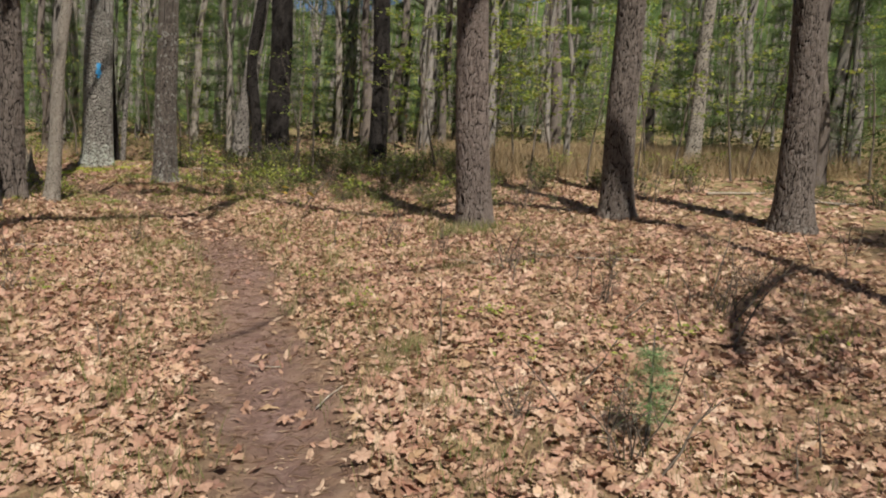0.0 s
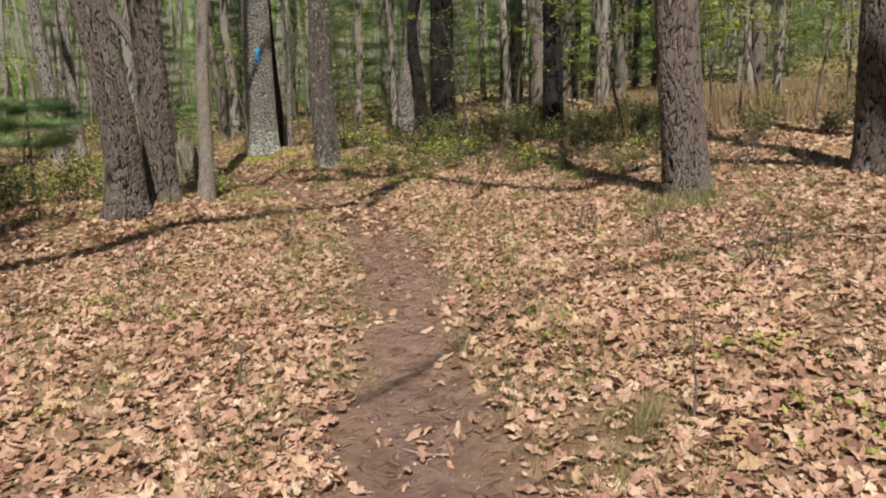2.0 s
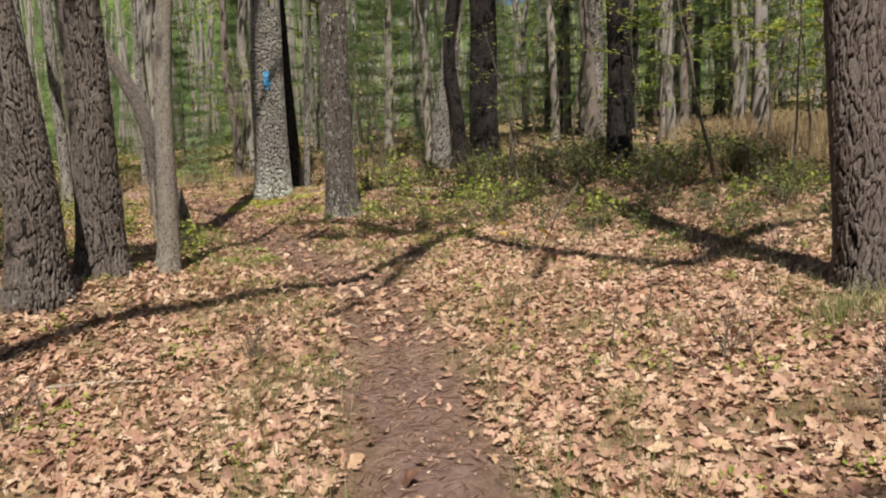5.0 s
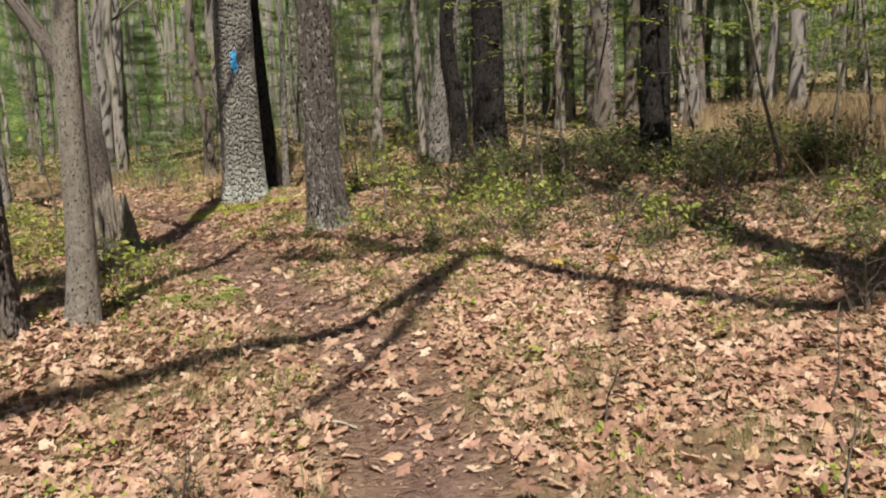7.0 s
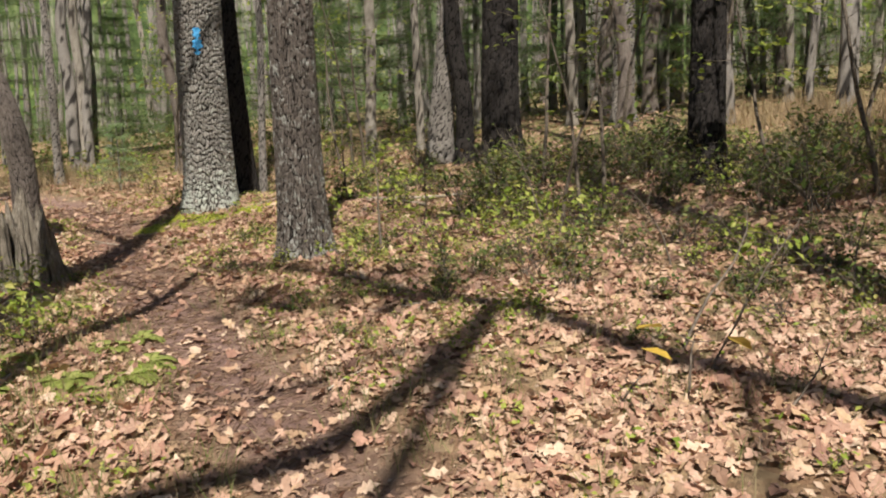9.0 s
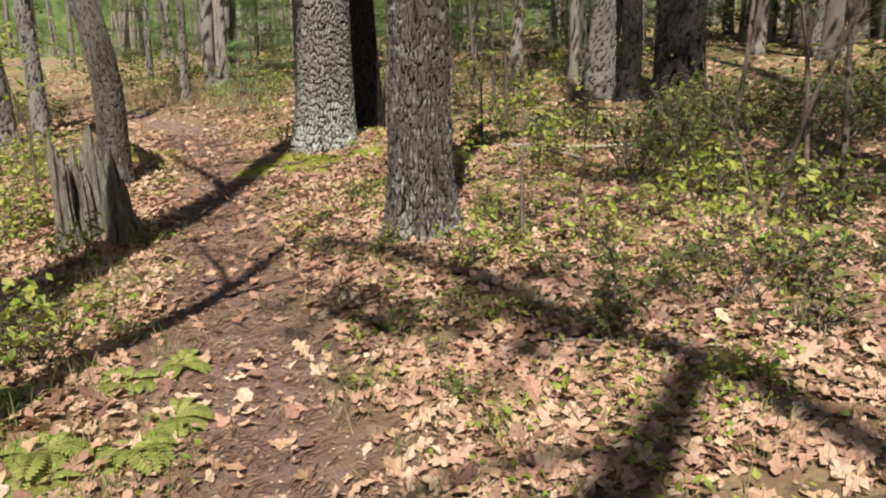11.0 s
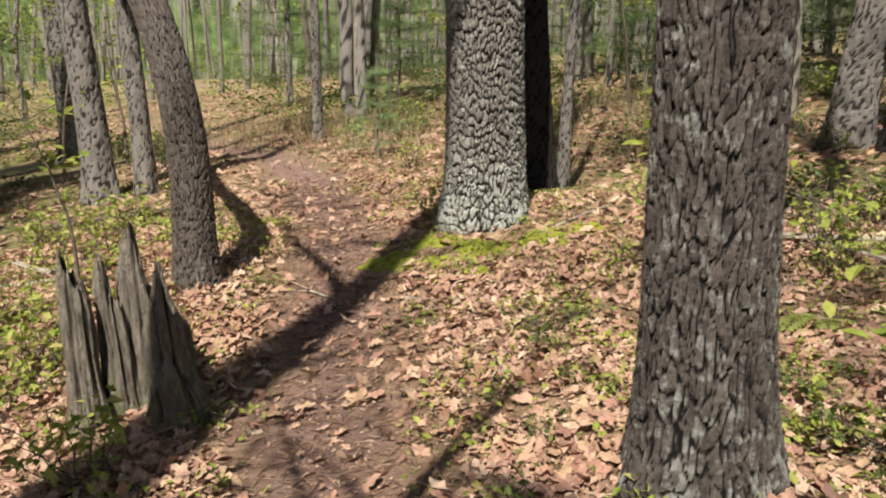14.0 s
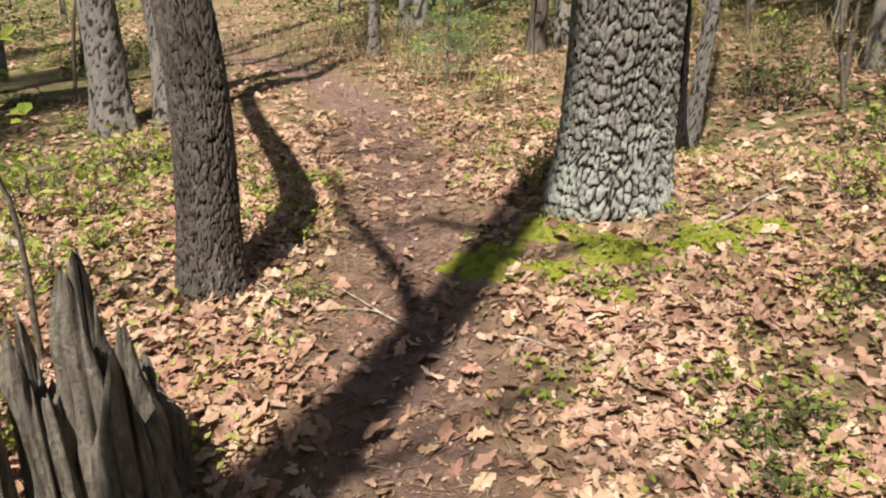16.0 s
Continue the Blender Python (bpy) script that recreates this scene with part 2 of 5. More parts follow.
def tri_mesh(name, v, f, mat, smooth=False, values=None):
    me = bpy.data.meshes.new(name)
    f = np.asarray(f, np.int32)
    me.vertices.add(len(v))
    me.vertices.foreach_set("co", np.asarray(v, np.float32).ravel())
    me.loops.add(f.size)
    me.loops.foreach_set("vertex_index", f.ravel())
    me.polygons.add(len(f))
    me.polygons.foreach_set("loop_start", np.arange(0, f.size, 3, dtype=np.int32))
    me.polygons.foreach_set("use_smooth", np.full(len(f), smooth))
    for key, val in (values or {}).items():
        at = me.attributes.new(key, "FLOAT", "POINT")
        at.data.foreach_set("value", np.asarray(val, np.float32))
    me.materials.append(mat)
    me.update(calc_edges=True)
    me.validate()
    return me


def part(name, me, parent, label=""):
    ob = new(name, me)
    ob.parent = parent
    return tagged(ob, label)


def grid_faces(rows, cols, wrap=True):
    """Triangles over rows x cols points; wrap joins the last column to the first."""
    r, c = np.meshgrid(np.arange(rows - 1), np.arange(cols if wrap else cols - 1), indexing="ij")
    a, b2 = r * cols + c, r * cols + (c + 1) % cols
    d, e = a + cols, b2 + cols
    return np.concatenate([np.stack([a, b2, e], -1).reshape(-1, 3), np.stack([a, e, d], -1).reshape(-1, 3)])


def tube(soup, pts, radii, sides=6):
    """A tapering branch along pts, closed at its tip."""
    pts, radii = np.asarray(pts, float), np.asarray(radii, float)
    d = np.gradient(pts, axis=0)
    d /= np.linalg.norm(d, axis=1, keepdims=True) + 1e-9
    ref = np.where(np.abs(d[:, 2:3]) > 0.9, np.array([[1.0, 0, 0]]), np.array([[0, 0, 1.0]]))
    u = np.cross(d, ref)
    u /= np.linalg.norm(u, axis=1, keepdims=True) + 1e-9
    w = np.cross(d, u)
    a = np.linspace(0, 2 * np.pi, sides, endpoint=False)
    ring = pts[:, None] + radii[:, None, None] * (np.cos(a)[None, :, None] * u[:, None] + np.sin(a)[None, :, None] * w[:, None])
    v = np.concatenate([ring.reshape(-1, 3), pts[-1:] + d[-1:] * radii[-1]])
    last = (len(pts) - 1) * sides
    tip = [(last + i, last + (i + 1) % sides, len(v) - 1) for i in range(sides)]
    soup.add(v, np.concatenate([grid_faces(len(pts), sides), np.array(tip)]))


def curve(rng, start, way, length, steps=8, wander=0.12, rise=0.0):
    """A wandering polyline."""
    p, d, out = np.array(start, float), np.array(way, float), []
    d /= np.linalg.norm(d)
    out.append(p.copy())
    for _ in range(steps):
        d = d + rng.normal(0, wander, 3) + np.array([0, 0, rise])
        d /= np.linalg.norm(d)
        p = p + d * length / steps
        out.append(p.copy())
    return np.array(out)


def scatter_shapes(soup, shape_v, shape_f, at, normal_tilt, size, rng, spin=None, slope=(0.0, 0.0)):
    """Copies of one flat shape at the points, each turned, tilted and sized at random."""
    k = len(at)
    a = rng.uniform(0, 2 * np.pi, k) if spin is None else spin
    tx, ty = rng.normal(0, 1, (2, k)) * normal_tilt
    ca, sa = np.cos(a), np.sin(a)
    size = np.broadcast_to(size, (k,))
    v = shape_v[None] * size[:, None, None]
    x, y, z = v[..., 0], v[..., 1], v[..., 2]
    y, z = y * np.cos(tx)[:, None] - z * np.sin(tx)[:, None], y * np.sin(tx)[:, None] + z * np.cos(tx)[:, None]
    x, z = x * np.cos(ty)[:, None] + z * np.sin(ty)[:, None], -x * np.sin(ty)[:, None] + z * np.cos(ty)[:, None]
    x, y = x * ca[:, None] - y * sa[:, None], x * sa[:, None] + y * ca[:, None]
    v = np.stack([x, y, z + slope[0] * x + slope[1] * y], -1) + at[:, None]
    f = shape_f[None] + (np.arange(k) * len(shape_v))[:, None, None]
    soup.add(v.reshape(-1, 3), f.reshape(-1, 3))


def lobed_leaf(lobes, deep, curl, rng):
    """An oak-like leaf one unit long: a fan of triangles on both sides of a folded midrib."""
    t = np.linspace(0, 1, lobes * 2 + 1)[1:-1]
    w = 0.31 * np.sin(np.pi * t ** 0.85) * np.where(np.arange(len(t)) % 2 == 0, 1.0, 1 - deep)
    fold = rng.uniform(-0.05, 0.22)
    curl = curl * 0.5
    z = curl * (t - 0.5) ** 2 * 4 - curl * 0.4
    lf = np.stack([t - 0.5 + rng.normal(0, 0.02, len(t)), w, z + fold * w + rng.normal(0, 0.035, len(t))], -1)
    rt = np.stack([t - 0.5 + rng.normal(0, 0.02, len(t)), -w, z + fold * w + rng.normal(0, 0.05, len(t))], -1)
    v = np.concatenate([[(-0.5, 0, curl * 0.6), (0, 0, -curl * 0.4), (0.5, 0, curl * 0.6)], lf, rt])
    m = len(t)
    left, right = [0, *range(3, 3 + m), 2], [0, *range(3 + m, 3 + 2 * m), 2]
    f = [(1, b, a) for a, b in zip(left[:-1], left[1:])] + [(1, a, b) for a, b in zip(right[:-1], right[1:])]
    return v, np.array(f)


LEAF_V = np.array([(-0.5, 0, 0), (-0.15, 0.26, 0.08), (0.2, 0.22, 0.07), (0.5, 0, -0.05), (0.2, -0.22, 0.07), (-0.15, -0.26, 0.08), (0, 0, 0)], float)
LEAF_F = np.array([(6, 1, 0), (6, 2, 1), (6, 3, 2), (6, 4, 3), (6, 5, 4), (6, 0, 5)])
LEAF4_V = np.array([(-0.5, 0, 0), (0.05, 0.27, 0.09), (0.5, 0, -0.06), (0.05, -0.27, 0.09), (0, 0, 0)], float)
LEAF4_F = np.array([(4, 1, 0), (4, 2, 1), (4, 3, 2), (4, 0, 3)])
LEAF2_V = np.array([(-0.5, 0, 0), (0.05, 0.28, 0.08), (0.5, 0, 0), (0.05, -0.28, 0.08)], float)
LEAF2_F = np.array([(0, 2, 1), (0, 3, 2)])

# ---- the ground ----
TRAIL = np.array([(0.5, -40), (0.3, -6), (0.0, 0.0), (-0.5, 2.9), (-1.55, 6.9), (-2.3, 8.9), (-2.95, 10.1), (-3.95, 11.2), (-5.0, 12.4),
                  (-5.95, 13.5), (-7.1, 14.9), (-8.3, 16.2), (-9.8, 17.7), (-11.6, 19.0), (-15, 20.5), (-24, 26), (-45, 45)], float)


SLOPE = (0.0511, 0.1177)          # the ground climbs along the walk


def trail_distance(x, y):
    p = np.stack([np.ravel(x), np.ravel(y)], -1)
    best = np.full(len(p), 1e9)
    for a, b in zip(TRAIL[:-1], TRAIL[1:]):
        d = b - a
        s = np.clip(((p - a) @ d) / (d @ d), 0, 1)
        best = np.minimum(best, np.hypot(*(p - a - s[:, None] * d).T))
    return best.reshape(np.shape(x))


def waves(x, y):
    """Slow unevenness of a forest floor."""
    return (np.sin(x * 1.3 + 0.7 * y) * np.sin(y * 0.9 - 0.4 * x) * 0.03 + np.sin(x * 3.1 + 1.0) * np.sin(y * 2.7 + 0.3 * x) * 0.012
            + np.sin(x * 0.31 + 2) * np.sin(y * 0.27 + 1) * 0.06)


def bell(x, y, cx, cy, sx, sy):
    return np.exp(-((x - cx) / sx) ** 2 / 2 - ((y - cy) / sy) ** 2 / 2)


def height(x, y):
    x, y = np.asarray(x, float), np.asarray(y, float)
    near = 1 / (1 + np.exp(np.clip((np.hypot(x + 2, y - 9) - 60) / 8, -60, 60)))
    z = -0.12 / (1 + np.exp(-np.clip(y - 3.5, -60, 60) / 1.2))
    bank = np.where(x < -5.3, 3.0, 0.85)
    z = z + 0.36 * bell(x, y, -5.3, 9.1, bank, 1.7)
    z = z + 0.16 * bell(x, y, -6.6, 16.6, 1.1, 1.1) + 0.14 * bell(x, y, -4.2, 13.6, 0.8, 0.8)
    z = z - 0.2 * bell(x, y, -6.95, 18.3, 0.9, 0.9)
    z = z + 0.3 * bell(x, y, -14, 15, 3, 4) + 0.14 * bell(x, y, -7.9, 14.2, 0.7, 0.9)
    d = trail_distance(x, y)
    z = z + waves(x, y) * (0.35 + 0.65 * np.clip(d, 0, 1)) - 0.06 * np.exp(-(d / 0.4) ** 2)
    return z * near + SLOPE[0] * np.clip(x, -40, 40) + SLOPE[1] * np.clip(y, -30, 50)


def trail_mask(x, y):
    d = trail_distance(x, y)
    edge = 0.26 + 0.06 / (1 + np.exp(-np.clip(y - 12.5, -60, 60))) + 0.07 * np.sin(y * 2.1 + x) + 0.05 * np.sin(y * 5.3 - x * 2)
    return 1 / (1 + np.exp(np.clip((d - edge) / 0.11, -60, 60)))


def growth(x, y):
    """Where low green plants stand: away from the trail and thicker to the north."""
    d = trail_distance(x, y)
    g = 0.75 * np.clip((d - 0.8) / 2.5, 0, 1) * np.clip((y - 5) / 7, 0, 1) + np.clip((np.hypot(x + 3, y - 8) - 9) / 5, 0, 1)
    return np.clip(g, 0, 1)


def axis(lo, hi, step, far):
    core = np.arange(lo, hi + 1e-6, step)
    out, s, p = [], step, 0.0
    while p < far:
        s *= 1.16
        p += s
        out.append(p)
    out = np.array(out)
    return np.concatenate([lo - out[::-1], core, hi + out])


gx, gy = axis(-11, 6, 0.1, 2500), axis(-1, 20, 0.1, 2500)
X, Y = np.meshgrid(gx, gy)
Z = height(X, Y)
ground = tagged(new("ground", tri_mesh("ground", np.stack([X, Y, Z], -1).reshape(-1, 3), grid_faces(len(gy), len(gx), False), GROUND, True,
                {"trail": trail_mask(X, Y).ravel(), "growth": growth(X, Y).ravel()})),
                "forest floor of brown earth with a bare trodden trail", "ground", kind="structure")

# far woods close the place all round
ring = Soup()
a = np.linspace(0, 2 * np.pi, 97)[:-1]
hs = 22 + 3 * np.sin(a * 7) + 2 * np.sin(a * 17 + 1)
ring_x, ring_y = 92 * np.cos(a) - 2, 92 * np.sin(a) + 9
ring_z = height(ring_x, ring_y)
rows = [np.stack([ring_x, ring_y, ring_z - 1], -1), np.stack([ring_x, ring_y, ring_z + hs], -1)]
ring.add(np.concatenate(rows), grid_faces(2, 96))
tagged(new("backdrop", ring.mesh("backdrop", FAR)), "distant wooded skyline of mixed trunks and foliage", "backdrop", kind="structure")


# ---- trees ----
def cells(u, w, nu, rng_seed, gap=0.27):
    """Cell edges on a sheet that wraps in u with nu cells: near 0 at the furrows, 1 on the plates, and each plate's own number."""
    rng = np.random.default_rng(rng_seed)
    nw = int(w.max()) + 4
    jx, jy, val = rng.uniform(0.1, 0.9, (3, nu, nw))
    iu, iw = np.floor(u).astype(int), np.floor(w).astype(int)
    f1, f2, own = np.full(u.shape, 9.0), np.full(u.shape, 9.0), np.zeros(u.shape)
    for du in (-1, 0, 1):
        for dw in (-1, 0, 1):
            cu, cw = (iu + du) % nu, np.clip(iw + dw + 1, 0, nw - 1)
            ax, ay = np.abs(iu + du + jx[cu, cw] - u), np.abs(iw + dw + jy[cu, cw] - w)
            d = 0.5 * np.hypot(ax, ay) + 0.5 * np.maximum(ax, ay)
            nearer = d < f1
            f2 = np.where(nearer, f1, np.minimum(f2, d))
            own = np.where(nearer, val[cu, cw], own)
            f1 = np.where(nearer, d, f1)
    return np.clip((f2 - f1) / gap, 0, 1), own


def ripple(A, H, seed, amount):
    """Fine irregular waves over a trunk, whole round its girth."""
    rg = np.random.default_rng(seed + 900)
    out = 0
    for k in range(7):
        out = out + np.sin(A * int(rg.integers(1, 14)) + H * rg.uniform(3, 26) * (1 if k % 2 else -1) + rg.uniform(0, 6))
    return out * amount / 3


def trunk_mesh(name, mat, r, h, seed, lean=(0, 0), bend=0.0, relief=0.02, plate=(0.05, 0.13), flare=0.35, segs=64, fine=0.03, fine_top=4.5, base=-0.25, sway=0.02, gap=0.27, bow=(0.0, 9.0, 0.0)):
    """A trunk with furrowed bark: plates stand proud of the furrows, roots swell at the foot."""
    rng = np.random.default_rng(seed)
    zs = np.concatenate([np.arange(base, min(fine_top, h), fine), np.arange(min(fine_top, h), h + 0.01, 0.35)])
    a = np.linspace(0, 2 * np.pi, segs, endpoint=False)
    A, H = np.meshgrid(a, zs)
    k = np.clip(H / h, 0, 1)
    rad = r * (1 - 0.72 * k ** 1.15)
    roots = 1 + 0.35 * np.sin(A * rng.integers(4, 6) + rng.uniform(0, 6)) + 0.2 * np.sin(A * 3 + rng.uniform(0, 6))
    rad = rad * (1 + flare * np.exp(-np.clip(H, 0, 9) / 0.22) * roots + 0.10 * np.exp(-np.clip(H, 0, 9) / 0.9))
    rad = rad * (1 + 0.03 * np.sin(A * 2 + H * 0.7 + seed) + 0.02 * np.sin(A * 3 - H * 1.9))
    nu = max(5, int(2 * np.pi * r / plate[0]))
    w = (H - base) / plate[1] + 0.6 * np.sin(A * 4 + 1.3 * H) * 0.4
    u = A / (2 * np.pi) * nu + 0.45 * np.sin(H * 5 + seed) + 0.2 * np.sin(H * 13)
    w, u = w + ripple(A, H, seed, 0.45), u + ripple(A, H, seed + 1, 0.45)
    u, w = u + 0.2 * ripple(A * 3, H * 2, seed + 6, 0.45), w + 0.2 * ripple(A * 4, H * 2, seed + 7, 0.45)
    e, own = cells(u % nu, w, nu, seed, gap)
    e2, own2 = cells((u * 2.3 + 0.5 * ripple(A * 2, H * 2, seed + 3, 0.5)) % (2 * nu), w * 2.1 + ripple(A * 2, H * 2, seed + 4, 0.5), 2 * nu, seed + 5)
    e = e * e * (3 - 2 * e)
    plate_h = e * (0.62 + 0.2 * own + 0.3 * e2 * (0.4 + 0.6 * own2)) + 0.13 * ripple(A * 5, H * 7, seed + 2, 1.0)
    rad = rad + relief * (plate_h - 0.6) * np.clip(1.3 - k, 0.2, 1)
    ph = rng.uniform(0, 6, 4)
    cx = lean[0] * H + bend * H * H / 10 + sway * np.sin(H * 0.8 + ph[0]) - sway * np.sin(ph[0]) + 0.5 * sway * np.sin(H * 1.9 + ph[1])
    cx = cx + bow[0] * (1 - np.cos(np.pi * np.clip((H - bow[2]) / bow[1], 0, 1))) / 2
    cy = lean[1] * H + sway * np.sin(H * 0.7 + ph[2]) - sway * np.sin(ph[2])
    v = np.stack([cx + rad * np.cos(A), cy + rad * np.sin(A), H], -1).reshape(-1, 3)
    spine = np.stack([cx[:, 0], cy[:, 0], zs], -1)
    f = grid_faces(len(zs), segs)
    top = len(v)
    v = np.concatenate([v, spine[-1:] + [[0, 0, 0.1]]])
    cap = np.array([(top - segs + i, top - segs + (i + 1) % segs, top) for i in range(segs)])
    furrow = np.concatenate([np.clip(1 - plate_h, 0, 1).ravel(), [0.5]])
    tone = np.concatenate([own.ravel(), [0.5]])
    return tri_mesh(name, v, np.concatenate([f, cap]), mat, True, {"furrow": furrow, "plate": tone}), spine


def limb_mesh(name, mat, rng, start, way, length, r, twigs=5):
    """A limb with its side branches; also gives the tips."""
    s, tips = Soup(), []
    main = curve(rng, start, way, length, 7, 0.15, 0.06)
    tube(s, main, np.linspace(r, r * 0.22, len(main)), 5)
    for i in rng.choice(np.arange(2, 8), twigs):
        d = main[min(i + 1, 7)] - main[i - 1]
        d = d / np.linalg.norm(d) + rng.normal(0, 0.55, 3)
        c = curve(rng, main[i], d, length * rng.uniform(0.25, 0.5), 4, 0.18, 0.08)
        tube(s, c, np.linspace(r * 0.34, r * 0.08, len(c)), 3)
        tips += [c[-1], c[2]]
    tips.append(main[-1])
    return s.mesh(name, mat, True), np.array(tips)


def leaf_cloud(name, mat, rng, tips, count, spread, size):
    s = Soup()
    at = tips[rng.integers(0, len(tips), count)] + rng.normal(0, spread, (count, 3)) * np.array([1, 1, 0.6])
    scatter_shapes(s, LEAF4_V, LEAF4_F, at, 0.7, rng.uniform(0.6, 1.3, count) * size, rng)
    return s.mesh(name, mat)


def forest_tree(name, label, x, y, r, h, mat, seed, limbs=5, first=0.42, leaves=260, leaf=0.09, spread=0.5, limb_mat=None, sink=0.0, **kw):
    """A broadleaved tree: trunk, limbs, and a thin spring crown."""
    rng = np.random.default_rng(seed)
    tree = tagged(new(name), label, "tree", "trees of the wood")
    tree.location = (x, y, float(height(x, y)) - sink)
    me, spine = trunk_mesh("trunk", mat, r, h, seed, **kw)
    part("trunk", me, tree)
    tips = [spine[-1]]
    for i in range(limbs):
        z = h * (first + (0.97 - first) * (i + rng.uniform(0, 0.8)) / limbs)
        p = spine[np.argmin(np.abs(spine[:, 2] - z))]
        a = rng.uniform(0, 2 * np.pi)
        rl = r * (1 - 0.72 * (z / h) ** 1.15) * 0.5
        m2, t2 = limb_mesh("limb", limb_mat or mat, rng, p, (np.cos(a), np.sin(a), rng.uniform(0.4, 1.0)), h * rng.uniform(0.16, 0.26), rl)
        part("limb", m2, tree)
        tips += list(t2)
    if leaves:
        part("crown", leaf_cloud("crown", CROWN, rng, np.array(tips), leaves, spread, leaf), tree, "sparse pale green spring leaves")
    return tree


OAK = "tall oak with deeply furrowed grey-brown bark among fallen leaves"
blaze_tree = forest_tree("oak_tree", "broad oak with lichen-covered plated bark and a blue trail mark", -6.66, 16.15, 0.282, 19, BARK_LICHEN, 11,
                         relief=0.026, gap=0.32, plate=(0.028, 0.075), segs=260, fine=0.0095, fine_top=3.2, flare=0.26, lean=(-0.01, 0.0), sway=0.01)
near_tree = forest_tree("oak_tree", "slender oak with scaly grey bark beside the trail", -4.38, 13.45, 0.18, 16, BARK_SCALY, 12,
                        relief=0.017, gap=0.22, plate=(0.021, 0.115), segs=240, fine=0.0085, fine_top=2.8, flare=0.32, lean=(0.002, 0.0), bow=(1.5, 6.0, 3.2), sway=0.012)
forest_tree("oak_tree", "dark oak close behind a broader lichened oak", -7.04, 17.87, 0.165, 17, BARK_SHADED, 13, relief=0.015, segs=60, lean=(-0.045, 0))
forest_tree("sapling_tree", "thin grey trunk leaning against its darker neighbour", -6.86, 18.15, 0.055, 9, BARK_GREY, 14, limbs=3, leaves=120, relief=0.006, segs=24, lean=(0.015, 0), flare=0.2)
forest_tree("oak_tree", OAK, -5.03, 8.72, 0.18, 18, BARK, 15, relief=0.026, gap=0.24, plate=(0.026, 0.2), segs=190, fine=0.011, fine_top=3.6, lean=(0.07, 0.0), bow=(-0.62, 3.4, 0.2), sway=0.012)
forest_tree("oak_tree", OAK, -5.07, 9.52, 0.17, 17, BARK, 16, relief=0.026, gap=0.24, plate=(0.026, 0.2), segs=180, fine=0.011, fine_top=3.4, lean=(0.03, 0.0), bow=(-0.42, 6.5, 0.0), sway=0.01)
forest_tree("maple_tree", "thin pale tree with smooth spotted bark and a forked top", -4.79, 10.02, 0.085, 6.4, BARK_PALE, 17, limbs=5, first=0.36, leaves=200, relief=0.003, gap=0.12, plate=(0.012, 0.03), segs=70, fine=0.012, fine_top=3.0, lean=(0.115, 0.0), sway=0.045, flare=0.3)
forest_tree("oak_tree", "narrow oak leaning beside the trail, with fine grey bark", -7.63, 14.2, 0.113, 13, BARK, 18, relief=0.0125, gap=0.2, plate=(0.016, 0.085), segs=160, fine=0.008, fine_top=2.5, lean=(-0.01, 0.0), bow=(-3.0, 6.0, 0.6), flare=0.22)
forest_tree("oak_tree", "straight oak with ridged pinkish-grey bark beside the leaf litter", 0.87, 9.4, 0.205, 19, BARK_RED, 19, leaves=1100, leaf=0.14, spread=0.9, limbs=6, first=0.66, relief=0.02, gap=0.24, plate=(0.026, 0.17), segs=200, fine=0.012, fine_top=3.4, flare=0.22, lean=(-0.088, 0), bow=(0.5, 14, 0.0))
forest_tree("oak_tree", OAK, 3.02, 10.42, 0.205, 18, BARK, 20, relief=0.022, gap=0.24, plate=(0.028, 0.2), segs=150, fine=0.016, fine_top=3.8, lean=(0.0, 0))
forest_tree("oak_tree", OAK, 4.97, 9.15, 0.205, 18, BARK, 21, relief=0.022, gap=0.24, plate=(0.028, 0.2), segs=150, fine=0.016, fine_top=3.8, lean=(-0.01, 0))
forest_tree("oak_tree", "thick dark oak standing in low green shrubs", -3.3, 18.8, 0.28, 18, BARK_SHADED, 22, leaves=2000, leaf=0.15, spread=0.9, relief=0.025, gap=0.24, plate=(0.032, 0.17), segs=120, fine=0.025, lean=(-0.01, 0))
forest_tree("oak_tree", "dark slim oak standing in low green shrubs", -0.7, 16.7, 0.2, 16, BARK_SHADED, 23, leaves=2000, leaf=0.15, spread=0.9, relief=0.02, gap=0.24, plate=(0.03, 0.16), segs=100, fine=0.025, lean=(-0.01, 0))
forest_tree("oak_tree", "pale grey trunk leaning over the shrubs", -4.5, 19.9, 0.2, 15, BARK_GREY, 24, relief=0.02, segs=50, lean=(0.12, 0))
forest_tree("oak_tree", "dark crooked trunk beside a pale leaning one", -4.05, 19.6, 0.13, 14, BARK_SHADED, 25, relief=0.015, segs=40, lean=(0.06, 0), sway=0.12)
forest_tree("oak_tree", OAK, -1.3, 24.5, 0.22, 17, BARK_GREY, 26, relief=0.02, segs=40)
forest_tree("birch_tree", "pale birch-like trunk in front of evergreen boughs", 7.6, 19.5, 0.19, 16, BARK_PALE, 27, relief=0.008, segs=40, lean=(0.045, 0))
forest_tree("oak_tree", "grey twin-stemmed tree beyond the trail", -11.2, 15.9, 0.15, 15, BARK_GREY, 28, relief=0.015, segs=50, lean=(-0.09, 0), fine=0.03)
forest_tree("oak_tree", "grey twin-stemmed tree beyond the trail", -11.0, 16.3, 0.10, 13, BARK_GREY, 29, relief=0.012, segs=40, lean=(-0.04, 0), fine=0.03)
forest_tree("oak_tree", OAK, -15.2, 18.2, 0.24, 16, BARK_GREY, 30, relief=0.02, segs=50, lean=(-0.12, 0))
